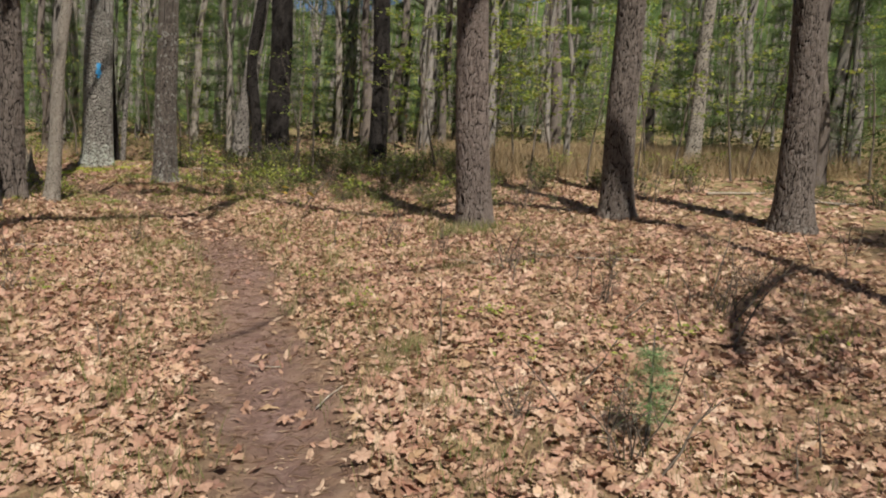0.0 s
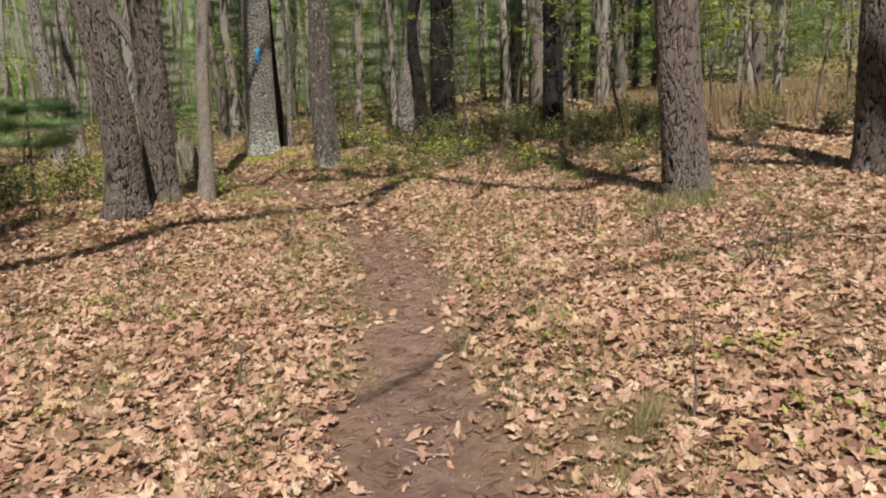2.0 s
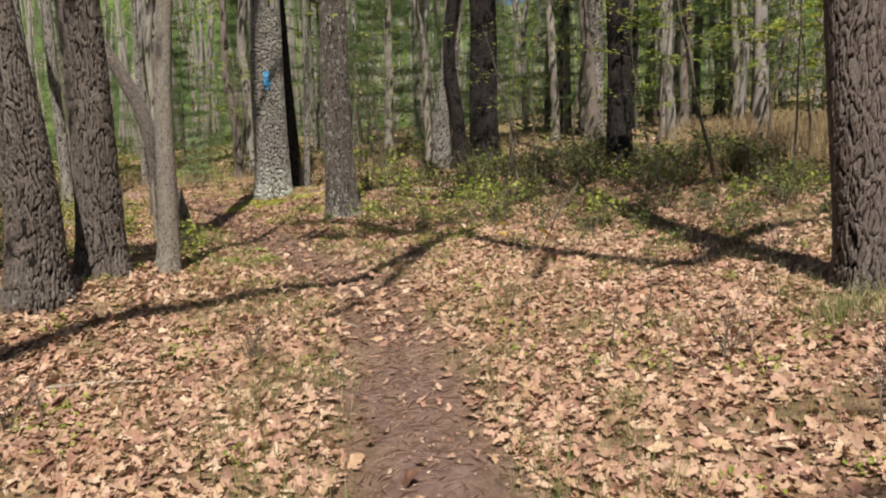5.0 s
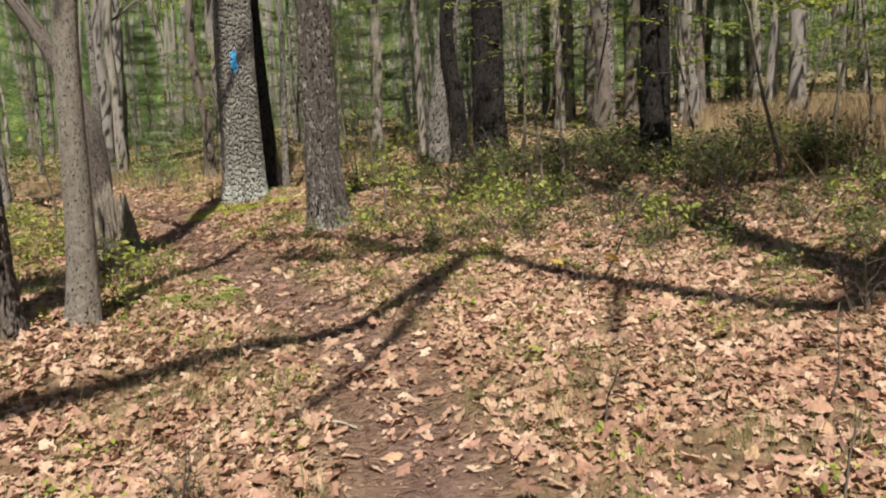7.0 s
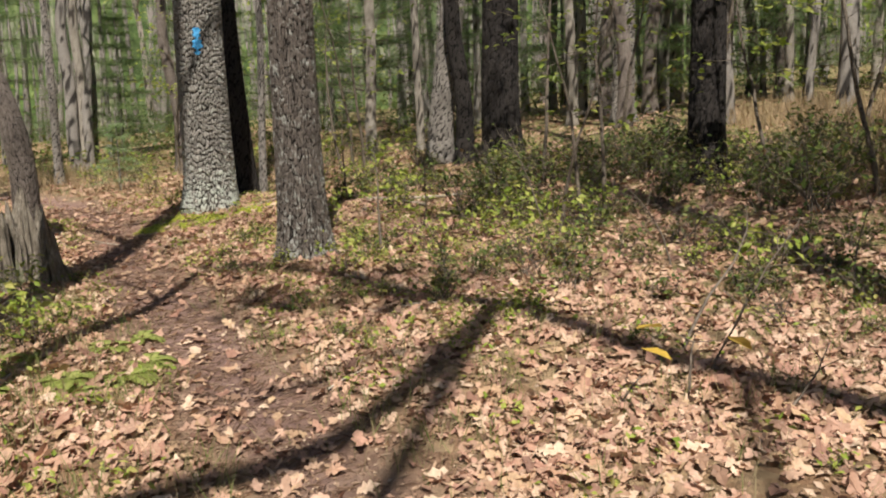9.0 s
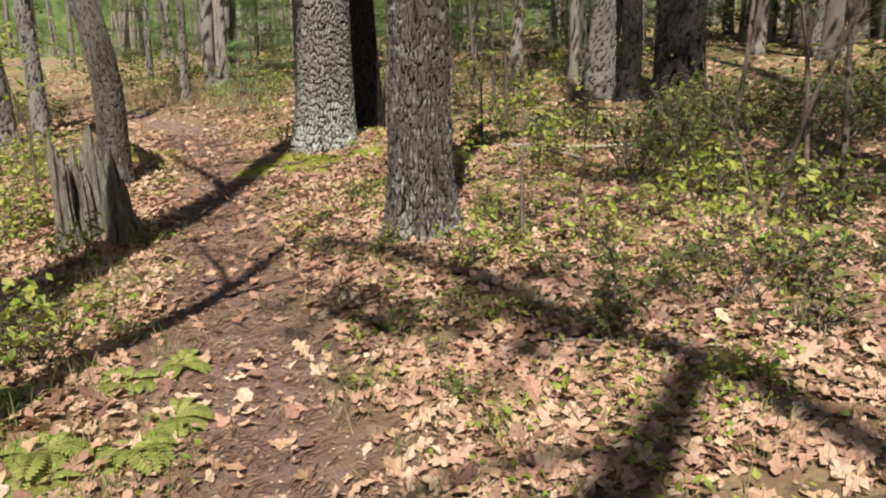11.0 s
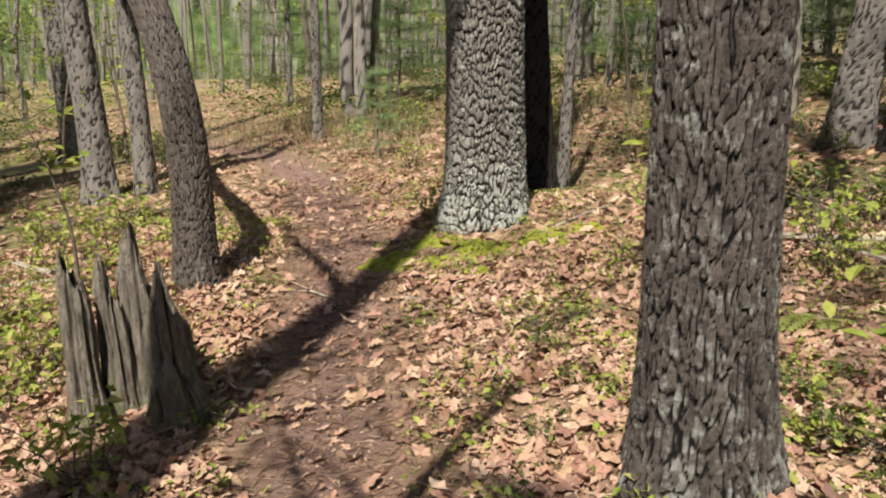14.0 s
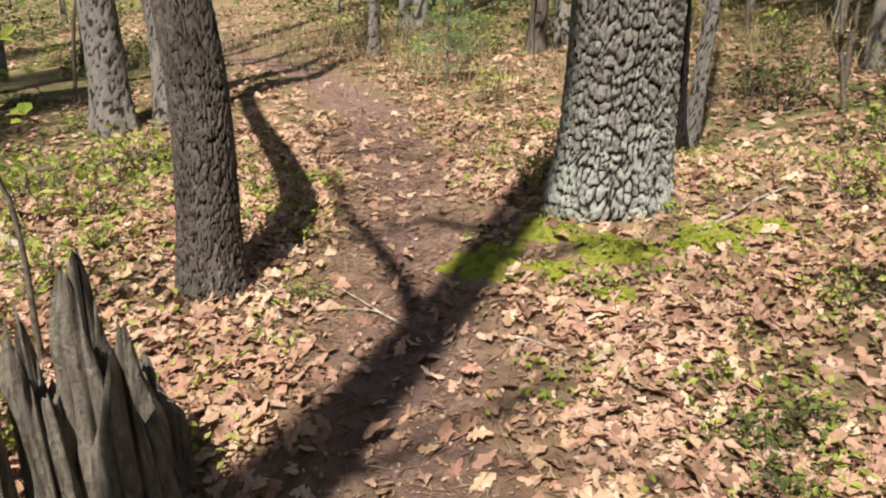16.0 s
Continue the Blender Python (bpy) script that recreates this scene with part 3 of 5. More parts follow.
forest_tree("sapling_tree", "straight thin grey sapling by the trail bend", -12.2, 20.5, 0.075, 9, BARK_GREY, 31, limbs=3, leaves=100, relief=0.006, segs=24)

# oaks added unseen beside the walk; limbs throw long shadows across the leaf litter
right_shade_oak = forest_tree("oak_tree", "tall unseen oak whose heavy crooked limbs shade the leaf litter", 4.6, 1.0, 0.17, 15, BARK, 33, limbs=2, first=0.8, leaves=80, relief=0.018, segs=40, fine=0.08, lean=(0.11, 0))
left_shade_oak = forest_tree("oak_tree", "tall unseen oak whose heavy crooked limbs shade the leaf litter", -7.3, 3.3, 0.2, 14, BARK, 34, limbs=2, first=0.8, leaves=80, relief=0.018, segs=40, fine=0.08)


def heavy_limb(tree, falls, r0, r1, steps=5):
    """A crooked limb added unseen high over the ground; falls: where its shade reaches the ground, and its height
    there.
    """
    reach = 1 / math.tan(SUN_EL)
    p = np.array([(x - SHADE.x * h * reach, y - SHADE.y * h * reach, h + float(height(x, y))) for x, y, h in falls]) - np.array(tree.location)
    p = np.concatenate([p[:1] * 2 - p[1:2], p, p[-1:] * 2 - p[-2:-1]])
    out = []
    for a, b, c, d in zip(p[:-3], p[1:-2], p[2:-1], p[3:]):
        for t in np.linspace(0, 1, steps, endpoint=False):
            out.append(0.5 * (2 * b + (c - a) * t + (2 * a - 5 * b + 4 * c - d) * t * t + (3 * b - a - 3 * c + d) * t ** 3))
    out.append(p[-2])
    s = Soup()
    tube(s, out, np.linspace(r0, r1, len(out)) * (1 + 0.12 * np.sin(np.arange(len(out)) * 1.7)), 9)
    part("limb", s.mesh("limb", BARK, True), tree)


heavy_limb(right_shade_oak, ((3.72, 9.5, 13.2), (2.6, 11.0, 12.6), (1.1, 11.9, 11.8), (0.2, 11.2, 11.1), (-0.1, 10.45, 10.6), (-0.7, 10.6, 10.4), (-1.65, 11.35, 10.3), (-2.5, 12.2, 10.5), (-3.1, 12.5, 10.9), (-3.75, 12.8, 11.3), (-4.4, 13.05, 11.8), (-5.1, 13.2, 12.2)), 0.14, 0.06)
heavy_limb(right_shade_oak, ((3.3, 7.2, 9.5), (1.8, 7.6, 9.5), (0.7, 7.1, 9.0), (-0.4, 6.4, 8.4), (-1.2, 5.0, 7.6), (-1.7, 4.2, 7.2)), 0.042, 0.015)
heavy_limb(right_shade_oak, ((3.8, 6.9, 9.2), (3.4, 6.45, 8.9), (2.9, 5.85, 8.4), (2.45, 5.2, 8.0), (2.1, 4.3, 7.5)), 0.07, 0.05)
heavy_limb(right_shade_oak, ((-1.39, 10.99, 9.2), (-1.43, 10.45, 8.8), (-1.44, 9.9, 8.2)), 0.05, 0.02)
heavy_limb(left_shade_oak, ((-8.15, 6.6, 6.0), (-6.2, 6.8, 6.2), (-4.8, 7.5, 6.6), (-4.3, 8.8, 7.4), (-3.7, 9.9, 8.0), (-3.0, 10.7, 8.6), (-2.62, 12.2, 9.6)), 0.11, 0.075)
heavy_limb(left_shade_oak, ((-2.64, 12.1, 9.6), (-2.72, 10.9, 8.8), (-2.82, 9.9, 8.0), (-2.95, 9.0, 7.2)), 0.07, 0.03)
heavy_limb(left_shade_oak, ((-2.8, 11.5, 9.2), (-3.12, 11.35, 9.2), (-3.54, 11.05, 9.1), (-4.1, 10.85, 9.2)), 0.045, 0.02)


def shade_crown(tree, falls, count, leaf, spread, seed):
    """Unseen leaves added high on a tree, whose shade dapples the ground round the given places."""
    rg = np.random.default_rng(seed)
    reach = 1 / math.tan(SUN_EL)
    tips = np.array([(x - SHADE.x * h * reach, y - SHADE.y * h * reach, h + float(height(x, y))) for x, y, h in falls]) - np.array(tree.location)
    part("crown", leaf_cloud("crown", CROWN, rg, tips, count, spread, leaf), tree, "sparse pale green spring leaves")


shade_crown(right_shade_oak, ((-0.6, 14.0, 9.6), (-1.6, 15.2, 10.5), (-0.3, 14.9, 10), (-2.2, 16.2, 10.5), (0.6, 15.2, 9.8), (1.5, 15.1, 9.6)), 2300, 0.16, 0.5, 601)
shade_crown(right_shade_oak, ((-3.95, 12.3, 10), (-3.3, 12.45, 10.2), (-3.6, 12.75, 10.4), (-2.9, 12.8, 10.8), (-4.4, 12.35, 10)), 340, 0.15, 0.2, 603)
shade_crown(right_shade_oak, ((-3.6, 14.6, 10.6), (-3.2, 15.4, 11), (-3.9, 15.5, 11)), 420, 0.15, 0.35, 604)
shade_crown(right_shade_oak, ((2.6, 5.6, 7.5), (3.3, 4.6, 7), (2.5, 4.2, 6.8), (3.6, 6.2, 8)), 700, 0.15, 0.4, 605)
shade_crown(left_shade_oak, ((-6.5, 11.0, 8), (-7.4, 11.3, 8.4), (-8.3, 10.2, 8), (-6.4, 11.3, 8.8), (-9.2, 9.6, 8), (-6.2, 8.3, 7.6)), 3600, 0.16, 0.42, 602)
for k, (x, y, r) in enumerate(((-9.5, 1.5, 0.2), (8.5, -1.5, 0.2), (-3.2, -8, 0.2), (4.5, -9, 0.17), (10.5, 4.5, 0.2), (-12.5, 5.5, 0.19))):
    forest_tree("oak_tree", OAK, x, y, r, 17, (BARK, BARK_RED)[k % 2], 36 + k, limbs=4, leaves=180, relief=0.018, segs=32, fine=0.1)

# the blue trail mark: brushed on over the plates of the bark
m = Soup()
us, hs2 = np.linspace(-0.30, 0.30, 15), np.linspace(1.80, 2.12, 19)
U, H = np.meshgrid(us, hs2)
trunk = [o for o in blaze_tree.children if o.name.startswith("trunk")][0]
tv = np.empty(len(trunk.data.vertices) * 3)
trunk.data.vertices.foreach_get("co", tv)
tv = tv.reshape(-1, 3)
band = tv[(tv[:, 2] > 1.7) & (tv[:, 2] < 2.25)]
face_way = math.atan2(-1.0, 0.42)
mid = np.array([band[:, 0].mean(), band[:, 1].mean()])
ba = np.arctan2(band[:, 1] - mid[1], band[:, 0] - mid[0])
br = np.hypot(band[:, 0] - mid[0], band[:, 1] - mid[1])
R = np.zeros(U.shape)
for i in range(U.shape[0]):
    for j in range(U.shape[1]):
        da = (ba - (face_way + U[i, j]) + np.pi) % (2 * np.pi) - np.pi
        w = np.argsort((da * 0.27) ** 2 + (band[:, 2] - H[i, j]) ** 2)[:3]
        R[i, j] = br[w].max() + 0.004
v = np.stack([mid[0] + R * np.cos(face_way + U), mid[1] + R * np.sin(face_way + U), H], -1).reshape(-1, 3)
f = grid_faces(19, 15, False)
cu, ch = U.ravel()[f].mean(1), H.ravel()[f].mean(1)
rag = 0.17 + 0.05 * np.sin(ch * 40) + 0.05 * np.sin(ch * 93 + 1) - 0.10 * np.clip(np.abs(ch - 1.96) / 0.165, 0, 1) ** 2
f = f[np.abs(cu) < rag]
part("trail_mark", tri_mesh("trail_mark", v, f, PAINT, True), blaze_tree, "bright blue painted trail mark")

# ---- background trees ----
rng = np.random.default_rng(5)


def clear_of_walk(x, y):
    return trail_distance(np.array([x]), np.array([y]))[0]


models = []
for i, (mat, r, lean) in enumerate(((BARK_GREY, 0.13, 0.02), (BARK, 0.15, -0.03), (BARK_GREY, 0.09, 0.05), (BARK_PALE, 0.11, -0.04), (BARK_GREY, 0.08, 0.03), (BARK_GREY, 0.18, 0.0))):
    t = forest_tree("forest_tree", "slim forest tree with a bare straight trunk", 60 + i * 4, -60, r, 12 + i, mat, 50 + i, limbs=4, first=0.3, leaves=420, relief=0.008, segs=10, fine=0.2, lean=(lean, 0.01), sway=0.08)
    models.append(t)
placed = 0
while placed < 190:
    ang, dist = rng.uniform(-0.35 * np.pi, 1.25 * np.pi), 8.5 + 36 * rng.uniform(0, 1) ** 0.75
    x, y = -3.5 + dist * np.cos(ang), 12 + dist * np.sin(ang)
    if clear_of_walk(x, y) < 3.2 or (y < 19 and -8 < x < 7) or y < -4 or (y < 13 and x > -9 and x < 9):
        continue
    m = models[rng.integers(0, 6)]
    k = rng.uniform(0.75, 1.3)
    c = copy_thing(m, pose(x, y, float(height(x, y)) - 0.02, 0, 0, rng.uniform(0, 360)))
    c.scale = (k, k, k)
    placed += 1
for i in range(44):
    x, y = rng.uniform(-15, 3), rng.uniform(21.5, 40)
    if clear_of_walk(x, y) < 2.5:
        continue
    c = copy_thing(models[rng.integers(0, 6)], pose(x, y, float(height(x, y)) - 0.02, 0, 0, rng.uniform(0, 360)))
    k = rng.uniform(0.75, 1.25)
    c.scale = (k, k, k)
for m in models:
    for o in list(m.children) + [m]:
        bpy.data.objects.remove(o)

far = Soup()
for i in range(1100):
    ang, dist = rng.uniform(0, 2 * np.pi), 40 + 46 * rng.uniform()
    x, y = -2 + dist * np.cos(ang), 9 + dist * np.sin(ang)
    z, r = float(height(x, y)), rng.uniform(0.07, 0.24)
    lean = rng.normal(0, 0.05, 2)
    tube(far, [(x, y, z - 0.1), (x + lean[0] * 4, y + lean[1] * 4, z + 4), (x + lean[0] * 14, y + lean[1] * 14, z + rng.uniform(10, 15))], [r, r * 0.85, r * 0.3], 6)
tagged(new("far_trunks", far.mesh("far_trunks", BARK_GREY, True)), "distant stand of countless grey trunks", "woods", kind="stuff")
far = Soup()
at = []
for i in range(620):
    ang, dist = rng.uniform(0, 2 * np.pi), 24 + 60 * rng.uniform()
    x, y = -2 + dist * np.cos(ang), 9 + dist * np.sin(ang)
    at.append(np.array([x, y, float(height(x, y)) + rng.uniform(1.0, 11.5)]) + rng.normal(0, 1, (90, 3)) * np.array([1.3, 1.3, 0.6]))
at = np.concatenate(at)
scatter_shapes(far, LEAF4_V, LEAF4_F, at, 0.7, rng.uniform(0.18, 0.4, len(at)), rng)
tagged(new("far_foliage", far.mesh("far_foliage", CROWN)), "distant hazy green spring foliage between the trunks", "woods", kind="stuff")


# ---- evergreens ----
def spray(soup, rng, pts, size, per):
    """Needle tufts along a twig."""
    n_v = np.array([(0, -0.02, 0), (0, 0.02, 0), (1, 0, 0)], float)
    n_f = np.array([(0, 1, 2)])
    k = len(pts) * per
    at = np.repeat(pts, per, axis=0) + rng.normal(0, 0.25 * size, (k, 3)) * np.array([1, 1, 0.4])
    scatter_shapes(soup, n_v, n_f, at, 0.45, rng.uniform(0.6, 1.2, k) * size, rng)


def pine(label, h, seed, whorls, per, needle, x, y, name="pine_tree", low=0.1, reach=0.28, mat=NEEDLE):
    rg = np.random.default_rng(seed)
    tree = tagged(new(name), label, "tree", "evergreens")
    tree.location = (x, y, float(height(x, y)))
    me, spine = trunk_mesh("trunk", BARK_GREY, 0.011 * h + 0.004, h, seed, relief=0.002 * h ** 0.5, segs=12, fine=0.2 if h > 2 else 0.05, flare=0.2, base=-0.1, sway=0.01)
    part("trunk", me, tree)
    wood, needles = Soup(), Soup()
    for i in range(whorls):
        z = h * (low + (0.98 - low) * i / whorls)
        for j in range(5):
            a = 2 * np.pi * j / 5 + rg.uniform(-0.5, 0.5) + i
            ln = h * reach * (1.05 - 0.9 * (z / h)) * rg.uniform(0.6, 1.15)
            c = curve(rg, (0, 0, z), (np.cos(a), np.sin(a), rg.uniform(-0.05, 0.35)), ln, 6, 0.08, -0.01)
            tube(wood, c, np.linspace(0.004 * h ** 0.6, 0.0015 * h ** 0.6, len(c)), 4)
            side = []
            for q in c[2:]:
                for s in (-1, 1):
                    d = np.array([-np.sin(a) * s + np.cos(a) * 0.8, np.cos(a) * s + np.sin(a) * 0.8, 0.05])
                    side += [q + d * ln * 0.10, q + d * ln * 0.2]
            spray(needles, rg, np.concatenate([c[2:], np.array(side)]), needle, per)
    tagged(part("branchwork", wood.mesh("branchwork", TWIG, True), tree), kind="stuff")
    part("needles", needles.mesh("needles", mat), tree, "soft blue-green needles")["kind"] = "stuff"
    return tree


PINE = "young white pine with feathery green boughs"
pines = [pine(PINE, 7.5, 70, 12, 7, 0.36, 60, -70), pine(PINE, 5.0, 71, 10, 7, 0.28, 66, -70), pine(PINE, 9.5, 72, 13, 7, 0.42, 72, -70)]
# pines near (7.4, 3.6) and (-8.4, 5.2) are unseen, added for their shade
spots = [(16.5, 24), (8.2, 20.8), (8.6, 22.5), (10.5, 17.2), (5.2, 24), (12.5, 21), (18, 20), (9.8, 27), (14.5, 15), (3.2, 27.5), (-0.4, 27), (7, 30), (13, 26), (-12.5, 8.0),
         (-9.8, 2.0), (-12, 12.6), (-13.5, 9.5), (-15.5, 14), (-11.5, 24.5), (-14.5, 26), (-18.5, 22.5), (-17, 29), (-2.8, 30), (-7.5, 29.5), (-22, 19), (16, 19), (7.4, 3.6), (-8.4, 5.2), (9.6, 5.6), (-10.5, 3.5), (-9.0, -1.5), (-6, 33), (-12, 31), (-16, 33), (-24, 26), (1.5, 33), (5, 35), (-9, 27.5), (-4.8, 26.5), (-7, 24.5), (-12.5, 28), (-2.2, 27.5), (-10.5, 33), (-5, 31), (-20, 28), (2.6, 29.5), (17.5, 11.5), (-20, 12), (11.5, 12.8)]
for i, (x, y) in enumerate(spots):
    if clear_of_walk(x, y) < 2.2:
        continue
    c = copy_thing(pines[i % 3], pose(x, y, float(height(x, y)) - 0.02, 0, 0, i * 77))
    k = 0.8 + 0.07 * (i * 37 % 6)
    c.scale = (k, k, k)
for m in pines:
    for o in list(m.children) + [m]:
        bpy.data.objects.remove(o)

# ---- evergreens close to the walk ----
pine("young white pine with one low feathery bough and a dark trunk", 1.5, 75, 3, 46, 0.15, -6.95, 9.75, low=0.5, reach=1.0, mat=NEEDLE_YOUNG)
pine("small soft white pine sapling behind the trail bend", 1.3, 76, 6, 4, 0.13, -10.0, 19.2, "pine_sapling", low=0.12, reach=0.36, mat=NEEDLE_YOUNG)
pine("pale green pine seedling in the leaf litter", 0.5, 77, 5, 2, 0.085, 1.1, 3.05, "pine_seedling", low=0.25, reach=0.3, mat=NEEDLE_YOUNG)


# ---- shrubs and saplings ----


def shrub(name, label, x, y, h, spread, stems, leaves, leaf, mat, seed, category="shrub", upright=1.0):
    """A low bush: thin stems that fork, with leaves along their upper halves."""
    rg = np.random.default_rng(seed)
    bush = tagged(new(name), label, category, "undergrowth")
    bush.location = (x, y, float(height(x, y)))
    wood, green, at = Soup(), Soup(), []
    for i in range(stems):
        a = rg.uniform(0, 2 * np.pi)
        out = spread * rg.uniform(0.2, 1.0)
        c = curve(rg, (rg.normal(0, 0.12 * spread), rg.normal(0, 0.12 * spread), -0.03), (np.cos(a) * out / h, np.sin(a) * out / h, upright), h * rg.uniform(0.6, 1.1), 5, 0.18, 0.02)
        tube(wood, c, np.linspace(0.004 + 0.004 * h, 0.0015, len(c)), 3)
        at += list(c[2:])
        for k in (2, 3, 4):
            t = curve(rg, c[k], (rg.normal(), rg.normal(), 0.5), h * 0.3, 2, 0.2)
            tube(wood, t, np.linspace(0.003, 0.001, len(t)), 3)
            at += list(t[1:])
    at = np.array(at)
    pts = at[rg.integers(0, len(at), leaves)] + rg.normal(0, leaf * 0.8, (leaves, 3))
    pts[:, 2] = np.maximum(pts[:, 2], 0.02)
    scatter_shapes(green, LEAF4_V, LEAF4_F, pts, 0.5, rg.uniform(0.6, 1.3, leaves) * leaf, rg)
    tagged(part("branchwork", wood.mesh("branchwork", TWIG, True), bush), kind="stuff")
    tagged(part("foliage", green.mesh("foliage", mat), bush), kind="stuff")
    return bush


def clear_out(models):
    for m in models:
        for o in list(m.children) + [m]:
            bpy.data.objects.remove(o)


LOW = "low leafy green shrub growing out of the leaf litter"
bushes = [shrub("shrub", LOW, 60 + i, -80, h, sp, st, lv, lf, mat, 90 + i) for i, (h, sp, st, lv, lf, mat) in enumerate((
    (0.4, 0.42, 13, 105, 0.06, SHRUB), (0.5, 0.5, 11, 100, 0.075, GREEN), (0.3, 0.45, 12, 95, 0.055, SHRUB), (0.7, 0.55, 15, 140, 0.07, SHRUB), (0.24, 0.28, 8, 60, 0.065, GREEN)))]
rng = np.random.default_rng(21)


def arrays(me):
    v, f = np.empty(len(me.vertices) * 3), np.empty(len(me.polygons) * 3, int)
    me.vertices.foreach_get("co", v)
    me.loops.foreach_get("vertex_index", f)
    return v.reshape(-1, 3), f.reshape(-1, 3)


def thicket(label, count, x0, x1, y0, y1, kinds, keep):
    """Bushes too many and too far to tell apart, grown into one cover."""
    soups, made = {}, 0
    while made < count:
        x, y = rng.uniform(x0, x1), rng.uniform(y0, y1)
        if clear_of_walk(x, y) < keep:
            continue
        k, a = rng.uniform(0.7, 1.25), rng.uniform(0, 2 * np.pi)
        turn = np.array([[np.cos(a), -np.sin(a), 0], [np.sin(a), np.cos(a), 0], [0, 0, 1]]) * k
        for o in bushes[rng.choice(kinds)].children:
            v, f = arrays(o.data)
            mat = o.data.materials[0]
            soups.setdefault(mat.name, (mat, Soup()))[1].add(v @ turn.T + np.array([x, y, float(height(x, y)) - 0.01]), f)
        made += 1
    for mat, s in soups.values():
        tagged(new("undergrowth", s.mesh("undergrowth", mat)), label, "undergrowth", kind="stuff")


def strew_bushes(count, x0, x1, y0, y1, kinds, keep, low=0.7, high=1.25):
    made = 0
    for _ in range(count * 30):
        if made >= count:
            break
        x, y = rng.uniform(x0, x1), rng.uniform(y0, y1)
        if clear_of_walk(x, y) < keep:
            continue
        c = copy_thing(bushes[rng.choice(kinds)], pose(x, y, float(height(x, y)) - 0.01, 0, 0, rng.uniform(0, 360)))
        k = rng.uniform(low, high)
        c.scale = (k, k, k)
        made += 1


strew_bushes(40, -2.3, 2.6, 12.6, 15.4, (0, 1, 3, 0), 1.5, 0.5, 1.0)
strew_bushes(22, -1.2, 1.6, 11.6, 14, (0, 2, 2), 1.5, 0.5, 0.85)
thicket("leafy green plants on the bank past the trail", 70, -22, -11, 10.5, 20, (0, 1, 2, 4), 1.5)          # beyond the leaf litter
thicket("dense knee-high green shrubs between the dark oaks", 85, -3.4, 1.2, 14.6, 18.5, (0, 1, 3, 3), 1.5)
strew_bushes(24, -5.6, -1.5, 13.6, 18, (0, 1, 2), 1.2)
strew_bushes(24, -3.6, 2.5, 11.3, 13.4, (2, 4, 2, 0), 0.9, 0.5, 0.9)
strew_bushes(26, -5.6, -3.4, 11.2, 14.6, (4, 2), 0.5, 0.35, 0.7)
strew_bushes(26, -12.5, -7.8, 10.5, 16.5, (1, 4, 4), 1.0, 0.6, 1.0)
strew_bushes(26, -8, -4.4, 8.6, 13.2, (4, 4, 1), 0.75, 0.5, 0.95)
thicket("green shrubs along the far bend of the trail", 80, -16, -4, 17.5, 25, (0, 1, 3), 1.0)
strew_bushes(34, -9, -5.9, 6.2, 10.5, (0, 2, 3), 1.0)
strew_bushes(34, -11, -7, 12.6, 17, (4, 4, 1), 0.75, 0.5, 0.9)
strew_bushes(18, -5.4, -2, 11.4, 15.5, (4, 4, 2), 0.7, 0.4, 0.8)
strew_bushes(18, -5.5, -2.5, 14, 18, (4, 1, 2), 1.2, 0.5, 0.9)
strew_bushes(16, -6.5, 4, 4, 11, (4, 2), 0.8, 0.25, 0.45)
thicket("scattered green shrubs among dry grass", 26, 2.4, 8.5, 14.4, 18.5, (1, 4, 0), 1.5)
thicket("low green shrubs behind the oaks", 26, 3.5, 12, 10.6, 14, (0, 2, 3), 1.0)
for x, y, k, i in ((-7.1, 13.3, 0.6, 4), (-6.75, 12.85, 0.5, 4), (-6.3, 13.15, 0.5, 2), (-7.28, 14.4, 0.4, 2), (-5.35, 14.5, 0.5, 2), (-5.05, 14.0, 0.45, 2), (-4.7, 12.95, 0.45, 2), (-5.6, 15.1, 0.4, 4),
                   (-4.85, 13.05, 0.5, 0), (-3.85, 13.0, 0.7, 1), (-3.3, 13.6, 0.8, 1), (-3.0, 14.2, 0.8, 1), (-8.6, 15.3, 0.6, 1), (-9.4, 15.0, 0.7, 4), (-8.9, 13.9, 0.7, 4), (-1.75, 11.6, 0.6, 2), (-4.3, 12.6, 0.35, 4), (-5.6, 14.82, 0.45, 4), (-5.52, 14.42, 0.4, 4), (-5.25, 13.75, 0.4, 2), (-5.35, 15.5, 0.5, 1), (-9.1, 14.5, 0.8, 1), (-8.3, 13.4, 0.6, 1), (-7.5, 12.9, 0.5, 4)):
    c = copy_thing(bushes[i], pose(x, y, float(height(x, y)) - 0.01, 0, 0, x * 90))
    c.scale = (k, k, k)
clear_out(bushes)


